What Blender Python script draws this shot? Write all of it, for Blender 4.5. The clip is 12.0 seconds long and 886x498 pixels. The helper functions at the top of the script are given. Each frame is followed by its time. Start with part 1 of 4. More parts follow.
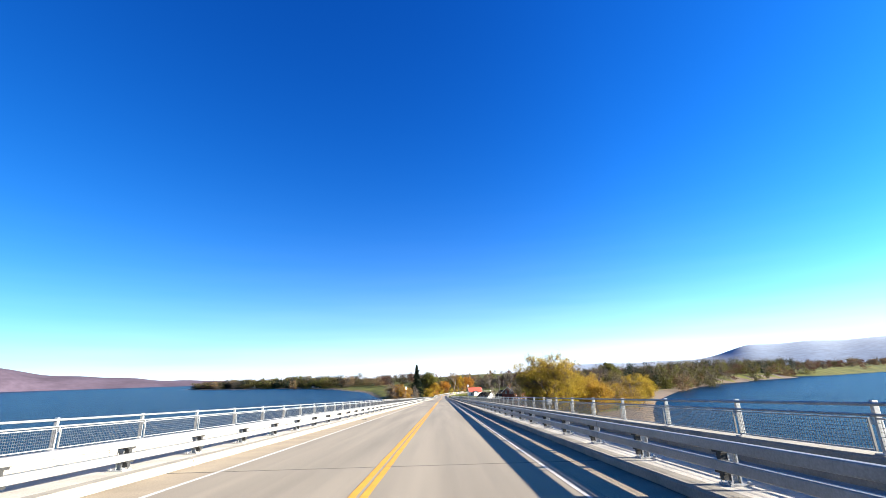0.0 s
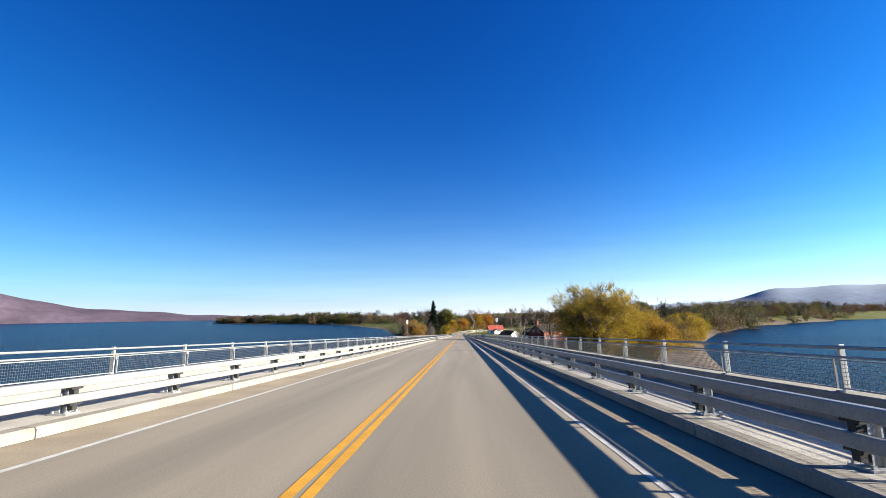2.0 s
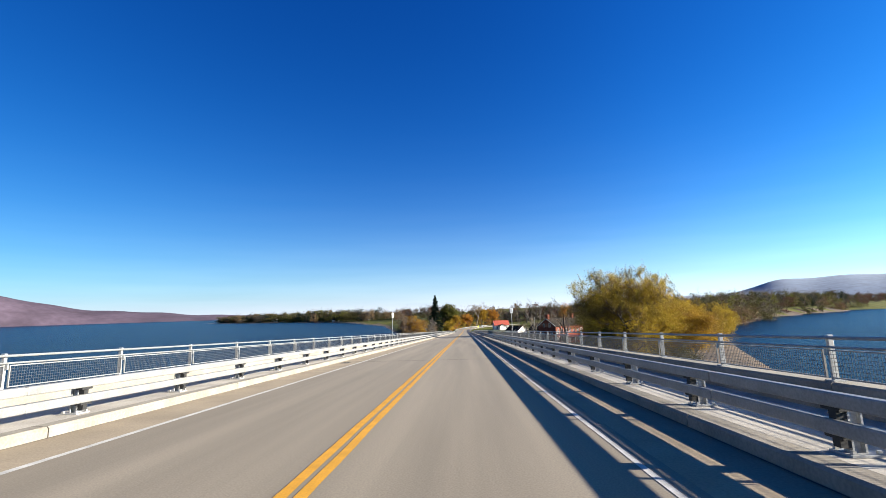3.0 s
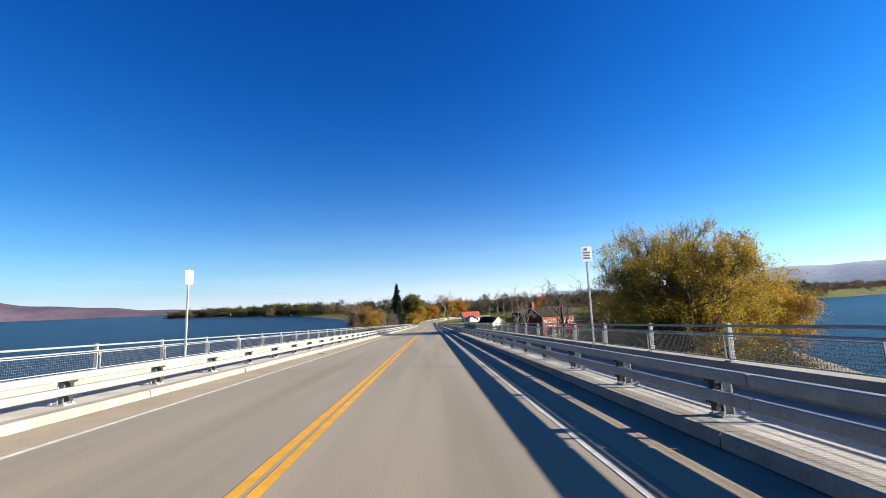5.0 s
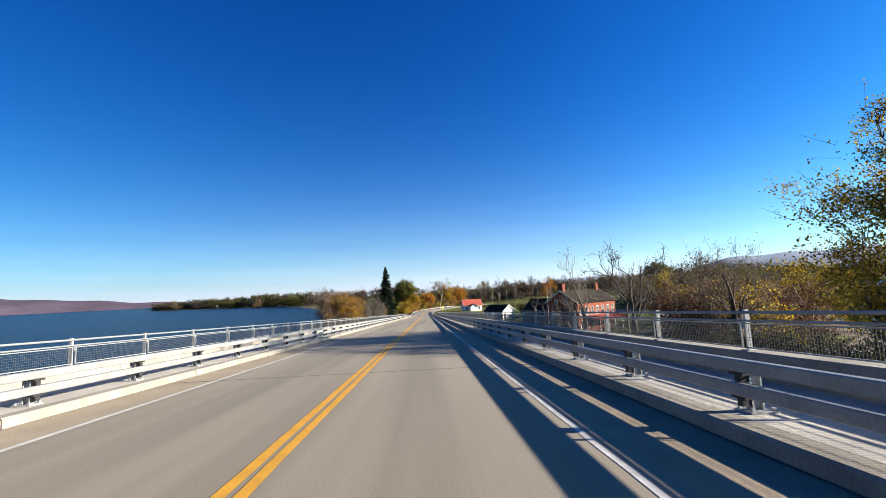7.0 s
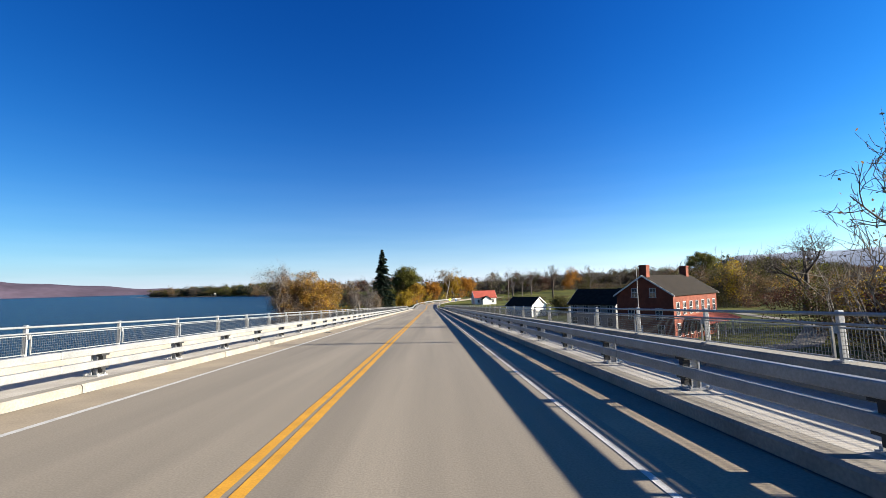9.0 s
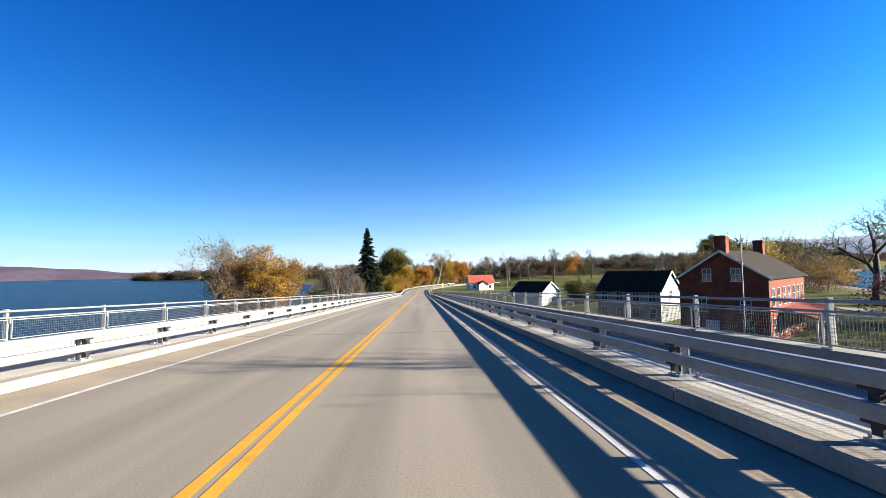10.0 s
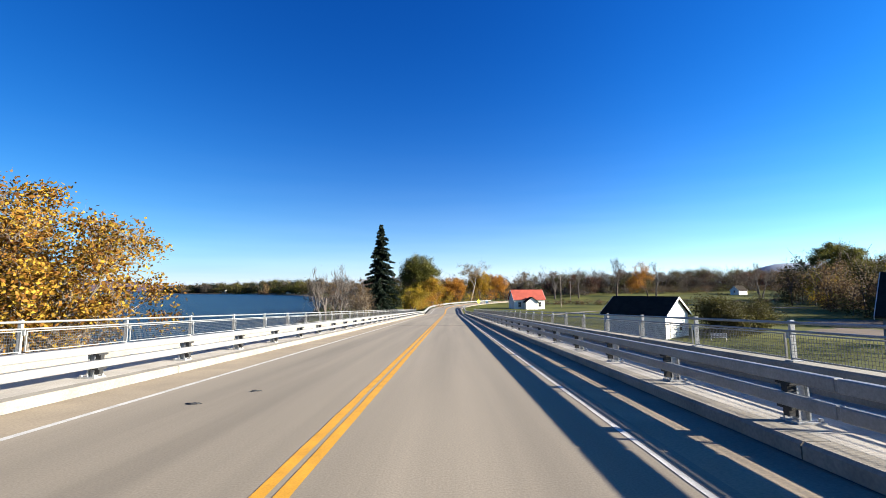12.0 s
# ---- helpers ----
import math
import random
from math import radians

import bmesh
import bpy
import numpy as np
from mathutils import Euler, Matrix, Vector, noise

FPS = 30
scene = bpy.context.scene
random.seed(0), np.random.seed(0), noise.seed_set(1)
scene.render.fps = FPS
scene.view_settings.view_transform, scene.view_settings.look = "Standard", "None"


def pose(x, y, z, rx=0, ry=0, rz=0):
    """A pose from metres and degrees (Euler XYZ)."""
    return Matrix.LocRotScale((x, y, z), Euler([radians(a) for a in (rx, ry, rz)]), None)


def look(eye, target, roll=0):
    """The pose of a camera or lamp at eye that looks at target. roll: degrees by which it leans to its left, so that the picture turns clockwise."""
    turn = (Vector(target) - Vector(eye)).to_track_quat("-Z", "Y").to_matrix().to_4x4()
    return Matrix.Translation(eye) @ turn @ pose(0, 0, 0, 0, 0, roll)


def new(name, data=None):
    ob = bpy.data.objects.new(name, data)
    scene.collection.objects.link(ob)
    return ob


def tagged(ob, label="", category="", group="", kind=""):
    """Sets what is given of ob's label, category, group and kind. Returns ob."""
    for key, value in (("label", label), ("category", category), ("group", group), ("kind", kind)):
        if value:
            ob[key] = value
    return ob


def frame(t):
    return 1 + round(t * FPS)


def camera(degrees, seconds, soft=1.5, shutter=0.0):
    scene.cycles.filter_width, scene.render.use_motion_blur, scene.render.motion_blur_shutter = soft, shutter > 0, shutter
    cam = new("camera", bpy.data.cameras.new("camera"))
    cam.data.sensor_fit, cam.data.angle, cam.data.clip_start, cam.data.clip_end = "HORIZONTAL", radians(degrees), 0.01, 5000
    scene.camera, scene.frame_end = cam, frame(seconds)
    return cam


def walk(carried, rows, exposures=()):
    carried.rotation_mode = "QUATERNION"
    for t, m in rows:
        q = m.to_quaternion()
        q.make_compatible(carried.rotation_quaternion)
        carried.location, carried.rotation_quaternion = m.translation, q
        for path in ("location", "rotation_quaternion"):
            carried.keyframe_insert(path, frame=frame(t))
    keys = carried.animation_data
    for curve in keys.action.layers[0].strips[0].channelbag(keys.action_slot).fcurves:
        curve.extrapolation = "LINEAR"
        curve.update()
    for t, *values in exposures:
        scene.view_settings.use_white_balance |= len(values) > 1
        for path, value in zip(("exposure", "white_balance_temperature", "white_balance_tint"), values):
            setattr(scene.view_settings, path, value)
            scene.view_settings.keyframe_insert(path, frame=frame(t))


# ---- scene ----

# ---------------------------------------------------------------- camera and drive
SLOPE = 2.3                       # the bridge falls ahead by this many degrees
DECK_Z = 16.6                      # deck height over the lake where the drive begins
DECK = pose(0, 0, DECK_Z, -SLOPE)  # bridge frame: x right, y ahead, z up from the lane surface
EYE = 1.45
FALL = math.sin(radians(SLOPE))

cam = camera(86.4, 12.0, soft=0.6)
# seconds, metres to the right and along the bridge, yaw, pitch, roll
PATH = [
    (0.0, -0.22, -0.33, -0.00, 17.33, -1.60),
    (0.5, -0.18, 8.65, -0.50, 12.12, -2.27),
    (1.0, -0.14, 17.63, -0.86, 8.63, -2.10),
    (1.5, -0.09, 26.60, 0.62, 9.15, -1.06),
    (2.0, -0.04, 35.60, 2.21, 10.23, -0.67),
    (2.5, 0.01, 44.64, 2.76, 10.52, -0.74),
    (3.0, 0.06, 53.72, 2.68, 9.81, -1.51),
    (5.0, 0.14, 92.33, -1.41, 8.82, -2.16),
    (5.5, 0.13, 102.35, -1.94, 8.29, -2.02),
    (6.0, 0.13, 112.35, -2.11, 7.54, -2.51),
    (6.5, 0.14, 122.43, -1.99, 7.46, -2.77),
    (7.0, 0.14, 132.65, -1.99, 7.55, -2.75),
    (9.0, 0.07, 173.93, -1.51, 6.71, -1.50),
    (9.5, 0.09, 184.57, -1.52, 5.46, -1.39),
    (10.0, 0.08, 195.39, -2.62, 4.95, -1.22),
    (10.5, 0.04, 206.33, -4.07, 5.04, -1.28),
    (11.0, -0.03, 217.36, -4.35, 5.10, -0.91),
    (11.5, -0.09, 228.32, -2.68, 5.89, -0.43),
    (12.0, -0.16, 239.20, 0.92, 7.13, -0.15),
]
walk(cam, [(t, DECK @ pose(x, y, EYE, 90 + pitch, -roll, yaw)) for t, x, y, yaw, pitch, roll in PATH],
     exposures=[(0.0, 2.62), (1.0, 2.38), (2.2, 2.07), (7.0, 1.99), (9.0, 1.95), (9.5, 2.25), (12.0, 2.2)])

# ---------------------------------------------------------------- sky and sun
SUN_ELEV = 17.2
SUN_AZ = math.atan2(1.0, -0.14)          # from the +y axis towards +x
world = bpy.data.worlds.new("sky")
scene.world = world
world.use_nodes = True
wn = world.node_tree.nodes
sky = wn.new("ShaderNodeTexSky")
sky.sky_type = "NISHITA"
sky.sun_disc = False
sky.sun_elevation = radians(SUN_ELEV)
sky.sun_rotation = SUN_AZ
sky.air_density, sky.dust_density, sky.ozone_density = 1.0, 1.0, 6.0
ce = math.cos(radians(SUN_ELEV))
sun_dir = Vector((math.sin(SUN_AZ) * ce, math.cos(SUN_AZ) * ce, math.sin(radians(SUN_ELEV))))


def build_sky(gains, powers, haze, haze_depth, towards_sun, strength):
    """Deep blue clear sky: the sky's colours made deeper, whiter haze at the horizon, lighter towards the sun."""
    n, l = world.node_tree.nodes, world.node_tree.links

    def calc(op, a, b):
        m = n.new("ShaderNodeMath")
        m.operation = op
        for k, s in enumerate((a, b)):
            if isinstance(s, (int, float)):
                m.inputs[k].default_value = s
            else:
                l.new(s, m.inputs[k])
        return m.outputs[0]

    co, xyz, dot = n.new("ShaderNodeTexCoord"), n.new("ShaderNodeSeparateXYZ"), n.new("ShaderNodeVectorMath")
    dot.operation = "DOT_PRODUCT"
    dot.inputs[1].default_value = sun_dir
    l.new(co.outputs["Generated"], xyz.inputs[0])
    l.new(co.outputs["Generated"], dot.inputs[0])
    veil = calc("POWER", 2.7183, calc("MULTIPLY", calc("MAXIMUM", xyz.outputs["Z"], 0.0), -1.0 / haze_depth))
    squash, wisps = n.new("ShaderNodeMapping"), n.new("ShaderNodeTexNoise")
    squash.inputs["Scale"].default_value = (2.2, 2.2, 26.0)
    wisps.inputs["Scale"].default_value, wisps.inputs["Detail"].default_value = 1.6, 5.0
    l.new(co.outputs["Generated"], squash.inputs["Vector"])
    l.new(squash.outputs["Vector"], wisps.inputs["Vector"])
    veil = calc("MULTIPLY", veil, calc("ADD", 0.82, calc("MULTIPLY", wisps.outputs["Fac"], 0.36)))
    near = calc("POWER", 2.0, calc("MULTIPLY", calc("MINIMUM", dot.outputs["Value"], 0.35), towards_sun))
    parts, out = n.new("ShaderNodeSeparateColor"), n.new("ShaderNodeCombineColor")
    l.new(sky.outputs["Color"], parts.inputs[0])
    for c in range(3):
        deep = calc("MULTIPLY", calc("POWER", parts.outputs[c], powers[c]), gains[c])
        l.new(calc("MULTIPLY", calc("ADD", deep, calc("MULTIPLY", veil, haze[c])), near), out.inputs[c])
    l.new(out.outputs[0], n["Background"].inputs["Color"])
    n["Background"].inputs["Strength"].default_value = strength


build_sky((0.022, 0.092, 0.170), (2.05, 1.52, 1.20), (1.12, 1.10, 1.18), 0.070, 0.60, 0.214)
sun = new("sun", bpy.data.lights.new("sun", "SUN"))
sun.data.energy, sun.data.angle, sun.data.color = 5.0, radians(0.5), (1.0, 0.92, 0.80)
sun.matrix_world = look(tuple(sun_dir * 50), (0, 0, 0))


# ---------------------------------------------------------------- materials
def material(name, color, rough=0.8, metal=0.0, vary=0.25, scale=3.0, fine=60.0, bump=0.2, bump_dist=0.01, tint=None,
             islands=0.0, spec=0.4, coords="Object", stretch=None):
    """A procedural surface: base colour varied at two scales, with fine relief."""
    m = bpy.data.materials.new(name)
    m.use_nodes = True
    nt = m.node_tree
    n, l = nt.nodes, nt.links
    b = n["Principled BSDF"]
    b.inputs["Roughness"].default_value, b.inputs["Metallic"].default_value = rough, metal
    b.inputs["Specular IOR Level"].default_value = spec
    co = n.new("ShaderNodeTexCoord")
    big, small = n.new("ShaderNodeTexNoise"), n.new("ShaderNodeTexNoise")
    for tex, s, d in ((big, scale, 5.0), (small, fine, 3.0)):
        tex.inputs["Scale"].default_value, tex.inputs["Detail"].default_value = s, d
        l.new(co.outputs[coords], tex.inputs["Vector"])
    if stretch:
        mp = n.new("ShaderNodeMapping")
        mp.inputs["Scale"].default_value = stretch
        l.new(co.outputs[coords], mp.inputs["Vector"])
        l.new(mp.outputs["Vector"], big.inputs["Vector"])
    dark = tuple(c * (1 - vary) for c in color)
    light = tuple(min(1, c * (1 + vary)) for c in (tint or color))
    ramp = n.new("ShaderNodeValToRGB")
    ramp.color_ramp.elements[0].position, ramp.color_ramp.elements[1].position = 0.3, 0.7
    ramp.color_ramp.elements[0].color, ramp.color_ramp.elements[1].color = (*dark, 1), (*light, 1)
    l.new(big.outputs["Fac"], ramp.inputs["Fac"])
    mix = n.new("ShaderNodeMix")
    mix.data_type, mix.blend_type = "RGBA", "OVERLAY"
    mix.inputs["Factor"].default_value = 0.35
    l.new(ramp.outputs["Color"], mix.inputs["A"])
    l.new(small.outputs["Fac"], mix.inputs["B"])
    out = mix.outputs["Result"]
    if islands:
        geo, hsv = n.new("ShaderNodeNewGeometry"), n.new("ShaderNodeHueSaturation")
        rng = n.new("ShaderNodeMapRange")
        rng.inputs["To Min"].default_value, rng.inputs["To Max"].default_value = 1 - islands, 1 + islands
        hue = n.new("ShaderNodeMapRange")
        hue.inputs["To Min"].default_value, hue.inputs["To Max"].default_value = 0.5 - islands * 0.05, 0.5 + islands * 0.05
        l.new(geo.outputs["Random Per Island"], rng.inputs["Value"])
        l.new(geo.outputs["Random Per Island"], hue.inputs["Value"])
        l.new(rng.outputs["Result"], hsv.inputs["Value"])
        l.new(hue.outputs["Result"], hsv.inputs["Hue"])
        l.new(out, hsv.inputs["Color"])
        out = hsv.outputs["Color"]
    l.new(out, b.inputs["Base Color"])
    if bump:
        bp = n.new("ShaderNodeBump")
        bp.inputs["Strength"].default_value, bp.inputs["Distance"].default_value = bump, bump_dist
        l.new(small.outputs["Fac"], bp.inputs["Height"])
        l.new(bp.outputs["Normal"], b.inputs["Normal"])
    return m


def leaf_material(name, color, vary=0.35, islands=0.30):
    """Leaves: thin, varied from leaf to leaf, lit a little from behind."""
    m = material(name, color, rough=0.7, vary=vary, scale=0.35, fine=4.0, bump=0, islands=islands, spec=0.15)
    nt = m.node_tree
    b = nt.nodes["Principled BSDF"]
    tr, mx = nt.nodes.new("ShaderNodeBsdfTranslucent"), nt.nodes.new("ShaderNodeMixShader")
    mx.inputs["Fac"].default_value = 0.38
    nt.links.new(b.inputs["Base Color"].links[0].from_socket, tr.inputs["Color"])
    nt.links.new(b.outputs["BSDF"], mx.inputs[1])
    nt.links.new(tr.outputs["BSDF"], mx.inputs[2])
    nt.links.new(mx.outputs["Shader"], nt.nodes["Material Output"].inputs["Surface"])
    return m


M_ROAD = material("worn_concrete_road", (0.188, 0.158, 0.114), 0.85, vary=0.22, scale=1.1, fine=45, bump=0.25, bump_dist=0.006, stretch=(1.0, 0.035, 1.0))
M_ROAD_FAR = material("asphalt", (0.165, 0.145, 0.115), 0.9, vary=0.15, scale=0.3, fine=40, bump=0.2)
M_SHOULDER = material("sandy_concrete", (0.236, 0.188, 0.124), 0.9, vary=0.15, scale=0.9, fine=30, bump=0.25, bump_dist=0.006)
M_KERB = material("kerb_concrete", (0.205, 0.184, 0.148), 0.9, vary=0.22, scale=1.2, fine=25, bump=0.3)
M_WALK = material("sidewalk_concrete", (0.34, 0.31, 0.26), 0.9, vary=0.2, scale=1.0, fine=30, bump=0.3)
M_WHITE = material("white_road_paint", (0.40, 0.39, 0.355), 0.75, vary=0.22, scale=4, fine=50, bump=0.1)
M_YELLOW = material("yellow_road_paint", (0.470, 0.228, 0.012), 0.7, vary=0.15, scale=3, fine=50, bump=0.1)
M_GALV = material("galvanised_steel", (0.208, 0.208, 0.200), 0.5, metal=0.25, vary=0.15, scale=2.5, fine=35, bump=0.08)
M_POST = material("galvanised_post", (0.30, 0.30, 0.29), 0.6, metal=0.1, vary=0.2, scale=5, fine=40, bump=0.1)
M_WIRE = material("galvanised_wire", (0.073, 0.073, 0.073), 0.5, metal=0.4, vary=0.1, scale=3, fine=40, bump=0)
M_DARK = material("dark_steel", (0.016, 0.016, 0.016), 0.7, metal=0.0, vary=0.3, scale=6, fine=40, bump=0.1)
M_JOINT = material("rubber_joint", (0.085, 0.08, 0.07), 0.8, vary=0.3, scale=2, fine=30, bump=0.1)
M_GRASS = material("autumn_grass", (0.038, 0.056, 0.008), 0.95, vary=0.45, scale=0.05, fine=1.2, bump=0.6, bump_dist=0.1, tint=(0.074, 0.072, 0.013), spec=0.1)
# purple haze over the far hill is mixed into its base colour
M_HILL = material("wooded_hill_haze_tint", (0.066, 0.050, 0.068), 0.95, vary=0.30, scale=0.004, fine=0.03, bump=0, spec=0.1)
# pale blue of distant air is put into this base colour; no haze volume
M_HILL_PAINTED_HAZE = material("hill_painted_hazy", (0.15, 0.19, 0.25), 0.95, vary=0.08, scale=0.004, fine=0.03, bump=0)
M_BARK = material("bark", (0.052, 0.039, 0.030), 0.95, vary=0.35, scale=3, fine=20, bump=0.5, bump_dist=0.03)
M_BARK_PALE = material("pale_bark", (0.146, 0.122, 0.098), 0.95, vary=0.3, scale=3, fine=20, bump=0.5, bump_dist=0.03)
M_BARK_GREY = material("grey_bark", (0.085, 0.072, 0.062), 0.95, vary=0.3, scale=3, fine=20, bump=0.5, bump_dist=0.03)
L_OLIVE = leaf_material("olive_leaves", (0.270, 0.182, 0.018), vary=0.5, islands=0.45)
L_YELLOW = leaf_material("yellow_leaves", (0.235, 0.135, 0.013), vary=0.45, islands=0.45)
L_ORANGE = leaf_material("orange_leaves", (0.280, 0.122, 0.015))
L_GOLD = leaf_material("golden_leaves", (0.215, 0.112, 0.016), islands=0.55)
L_GREEN = leaf_material("green_leaves", (0.075, 0.074, 0.013), vary=0.45)
L_SPRUCE = leaf_material("spruce_needles", (0.011, 0.019, 0.011), islands=0.35)
L_BROWN = leaf_material("brown_leaves", (0.115, 0.076, 0.037))
L_WINE = leaf_material("dark_red_leaves", (0.061, 0.027, 0.018))
L_MOSS = leaf_material("dark_olive_leaves", (0.046, 0.042, 0.012))
L_GREY = leaf_material("grey_twigs", (0.061, 0.052, 0.042))
L_RUST = leaf_material("rust_twigs", (0.103, 0.064, 0.034))
M_BRICK = material("red_brick", (0.142, 0.042, 0.025), 0.9, vary=0.25, scale=1.5, fine=14, bump=0.4, bump_dist=0.02, spec=0.15)
M_CLAP = material("white_clapboard", (0.66, 0.63, 0.56), 0.7, vary=0.07, scale=1.0, fine=20, bump=0.1)
M_STONE = material("grey_wall", (0.255, 0.255, 0.255), 0.85, vary=0.15, scale=1.0, fine=10, bump=0.3)
# white clapboard with its shade painted in as an even grey
M_CLAP_SHADED = material("clapboard_darkened_as_shade", (0.164, 0.164, 0.158), 0.85, vary=0.15, scale=1.0, fine=10, bump=0.3)
M_ROOF = material("dark_shingles", (0.019, 0.015, 0.011), 0.95, vary=0.3, scale=1.5, fine=12, bump=0.4, bump_dist=0.03, spec=0.1)
M_ROOF_RED = material("red_roof", (0.280, 0.052, 0.030), 0.8, vary=0.2, scale=1.0, fine=9, bump=0.3, bump_dist=0.03)
M_PORCH = material("dull_red_porch_roof", (0.140, 0.028, 0.016), 0.9, vary=0.25, scale=1.0, fine=9, bump=0.3, spec=0.15)
M_TRACK = material("gravel_track", (0.146, 0.128, 0.098), 0.95, vary=0.2, scale=0.4, fine=8, bump=0.4)
M_GLASS = material("dark_window_glass", (0.02, 0.022, 0.026), 0.08, vary=0.2, scale=2, fine=8, bump=0, spec=0.5)
M_TRIM = material("white_trim", (0.52, 0.51, 0.48), 0.6, vary=0.08, scale=2, fine=30, bump=0, spec=0.2)
M_SIGN = material("white_sign_face", (0.72, 0.72, 0.70), 0.5, vary=0.04, scale=4, fine=30, bump=0)
M_SIGN_YEL = material("yellow_green_sign", (0.60, 0.72, 0.02), 0.5, vary=0.04, scale=4, fine=30, bump=0)
M_BLACK = material("black_print", (0.02, 0.02, 0.02), 0.6, vary=0.1, scale=4, fine=30, bump=0)
M_PRINT = material("faded_grey_print", (0.134, 0.134, 0.134), 0.6, vary=0.1, scale=4, fine=30, bump=0)
M_MUD = material("mud_shore", (0.079, 0.052, 0.029), 0.85, vary=0.3, scale=0.15, fine=2, bump=0.4, bump_dist=0.05)


def water_material():
    m = bpy.data.materials.new("lake_water")
    m.use_nodes = True
    n, l = m.node_tree.nodes, m.node_tree.links
    b = n["Principled BSDF"]
    b.inputs["Base Color"].default_value = (0.006, 0.045, 0.075, 1)
    b.inputs["Roughness"].default_value = 0.25
    b.inputs["IOR"].default_value = 1.33
    b.inputs["Specular IOR Level"].default_value = 0.022
    co, mp = n.new("ShaderNodeTexCoord"), n.new("ShaderNodeMapping")
    mp.inputs["Scale"].default_value = (0.35, 0.8, 1)
    mp.inputs["Rotation"].default_value = (0, 0, 0.5)
    a, c = n.new("ShaderNodeTexNoise"), n.new("ShaderNodeTexNoise")
    a.inputs["Scale"].default_value, a.inputs["Detail"].default_value = 0.9, 6
    c.inputs["Scale"].default_value, c.inputs["Detail"].default_value = 0.012, 4
    l.new(co.outputs["Object"], mp.inputs["Vector"])
    l.new(mp.outputs["Vector"], a.inputs["Vector"])
    l.new(co.outputs["Object"], c.inputs["Vector"])
    ramp = n.new("ShaderNodeValToRGB")
    ramp.color_ramp.elements[0].position, ramp.color_ramp.elements[1].position = 0.35, 0.65
    ramp.color_ramp.elements[0].color = (0.0004, 0.0105, 0.028, 1)
    ramp.color_ramp.elements[1].color = (0.0006, 0.0170, 0.042, 1)
    l.new(c.outputs["Fac"], ramp.inputs["Fac"])
    l.new(ramp.outputs["Color"], b.inputs["Base Color"])
    bp = n.new("ShaderNodeBump")
    bp.inputs["Strength"].default_value, bp.inputs["Distance"].default_value = 0.9, 0.6
    l.new(a.outputs["Fac"], bp.inputs["Height"])
    l.new(bp.outputs["Normal"], b.inputs["Normal"])
    return m


M_WATER = water_material()


# ---------------------------------------------------------------- mesh helpers
def mesh_of(name, bm, mat):
    me = bpy.data.meshes.new(name)
    bm.to_mesh(me)
    bm.free()
    me.materials.append(mat)
    return me


def part(name, bm, mat, parent=None, label=""):
    """Links a bmesh (or a ready mesh) as one object under a thing or a part."""
    ob = new(name, bm if isinstance(bm, bpy.types.Mesh) else mesh_of(name, bm, mat))
    ob.parent = parent
    return tagged(ob, label)


def thing(name, m, label, category, group="", kind=""):
    ob = new(name)
    ob.matrix_basis = m
    return tagged(ob, label, category, group, kind)


def block(bm, x0, x1, y0, y1, z0, z1, bevel=0.0):
    vs = [bm.verts.new(v) for v in ((x0, y0, z0), (x1, y0, z0), (x1, y1, z0), (x0, y1, z0),
                                    (x0, y0, z1), (x1, y0, z1), (x1, y1, z1), (x0, y1, z1))]
    fs = [bm.faces.new([vs[i] for i in q]) for q in ((3, 2, 1, 0), (4, 5, 6, 7), (0, 1, 5, 4), (1, 2, 6, 5), (2, 3, 7, 6), (3, 0, 4, 7))]
    if bevel:
        bmesh.ops.bevel(bm, geom=list({e for f in fs for e in f.edges}), offset=bevel, segments=2, affect="EDGES", profile=0.5)
    return bm


def blocks(*boxes, bevel=0.0):
    bm = bmesh.new()
    for b in boxes:
        block(bm, *b, bevel=bevel)
    return bm


def prism(profile, y0, y1, axis="y"):
    """A closed outline of (a, z), run along y (or x)."""
    bm = bmesh.new()
    ends = []
    for y in (y0, y1):
        ends.append([bm.verts.new((a, y, z) if axis == "y" else (y, a, z)) for a, z in profile])
    k = len(profile)
    for i in range(k):
        bm.faces.new((ends[0][i], ends[0][(i + 1) % k], ends[1][(i + 1) % k], ends[1][i]))
    bm.faces.new(ends[0])
    bm.faces.new(ends[1][::-1])
    bmesh.ops.recalc_face_normals(bm, faces=bm.faces)
    return bm


def tube(bm, p0, p1, r0, r1, sides=8, cap=True):
    p0, p1 = Vector(p0), Vector(p1)
    q = (p1 - p0).to_track_quat("Z", "Y")
    rings = []
    for p, r in ((p0, r0), (p1, r1)):
        rings.append([bm.verts.new(p + q @ Vector((r * math.cos(6.2832 * k / sides), r * math.sin(6.2832 * k / sides), 0))) for k in range(sides)])
    for k in range(sides):
        bm.faces.new((rings[0][k], rings[0][(k + 1) % sides], rings[1][(k + 1) % sides], rings[1][k]))
    if cap:
        bm.faces.new(rings[0][::-1])
        bm.faces.new(rings[1])
    return bm


def smooth(ob):
    for p in ob.data.polygons:
        p.use_smooth = True
    return ob


# ---------------------------------------------------------------- ground, lake and hills
CENTRE = -1.57          # centre line of the roadway
BRIDGE_END = 352.0
BEND_START = 380.0      # the road runs on straight to here
BEND = 150.0            # radius of the bend that follows


def road_z(y):
    return DECK_Z - FALL * min(y, BRIDGE_END + 6)


def road_x(y):
    d = max(0.0, y - BEND_START)
    return CENTRE + d * d / (2 * BEND)


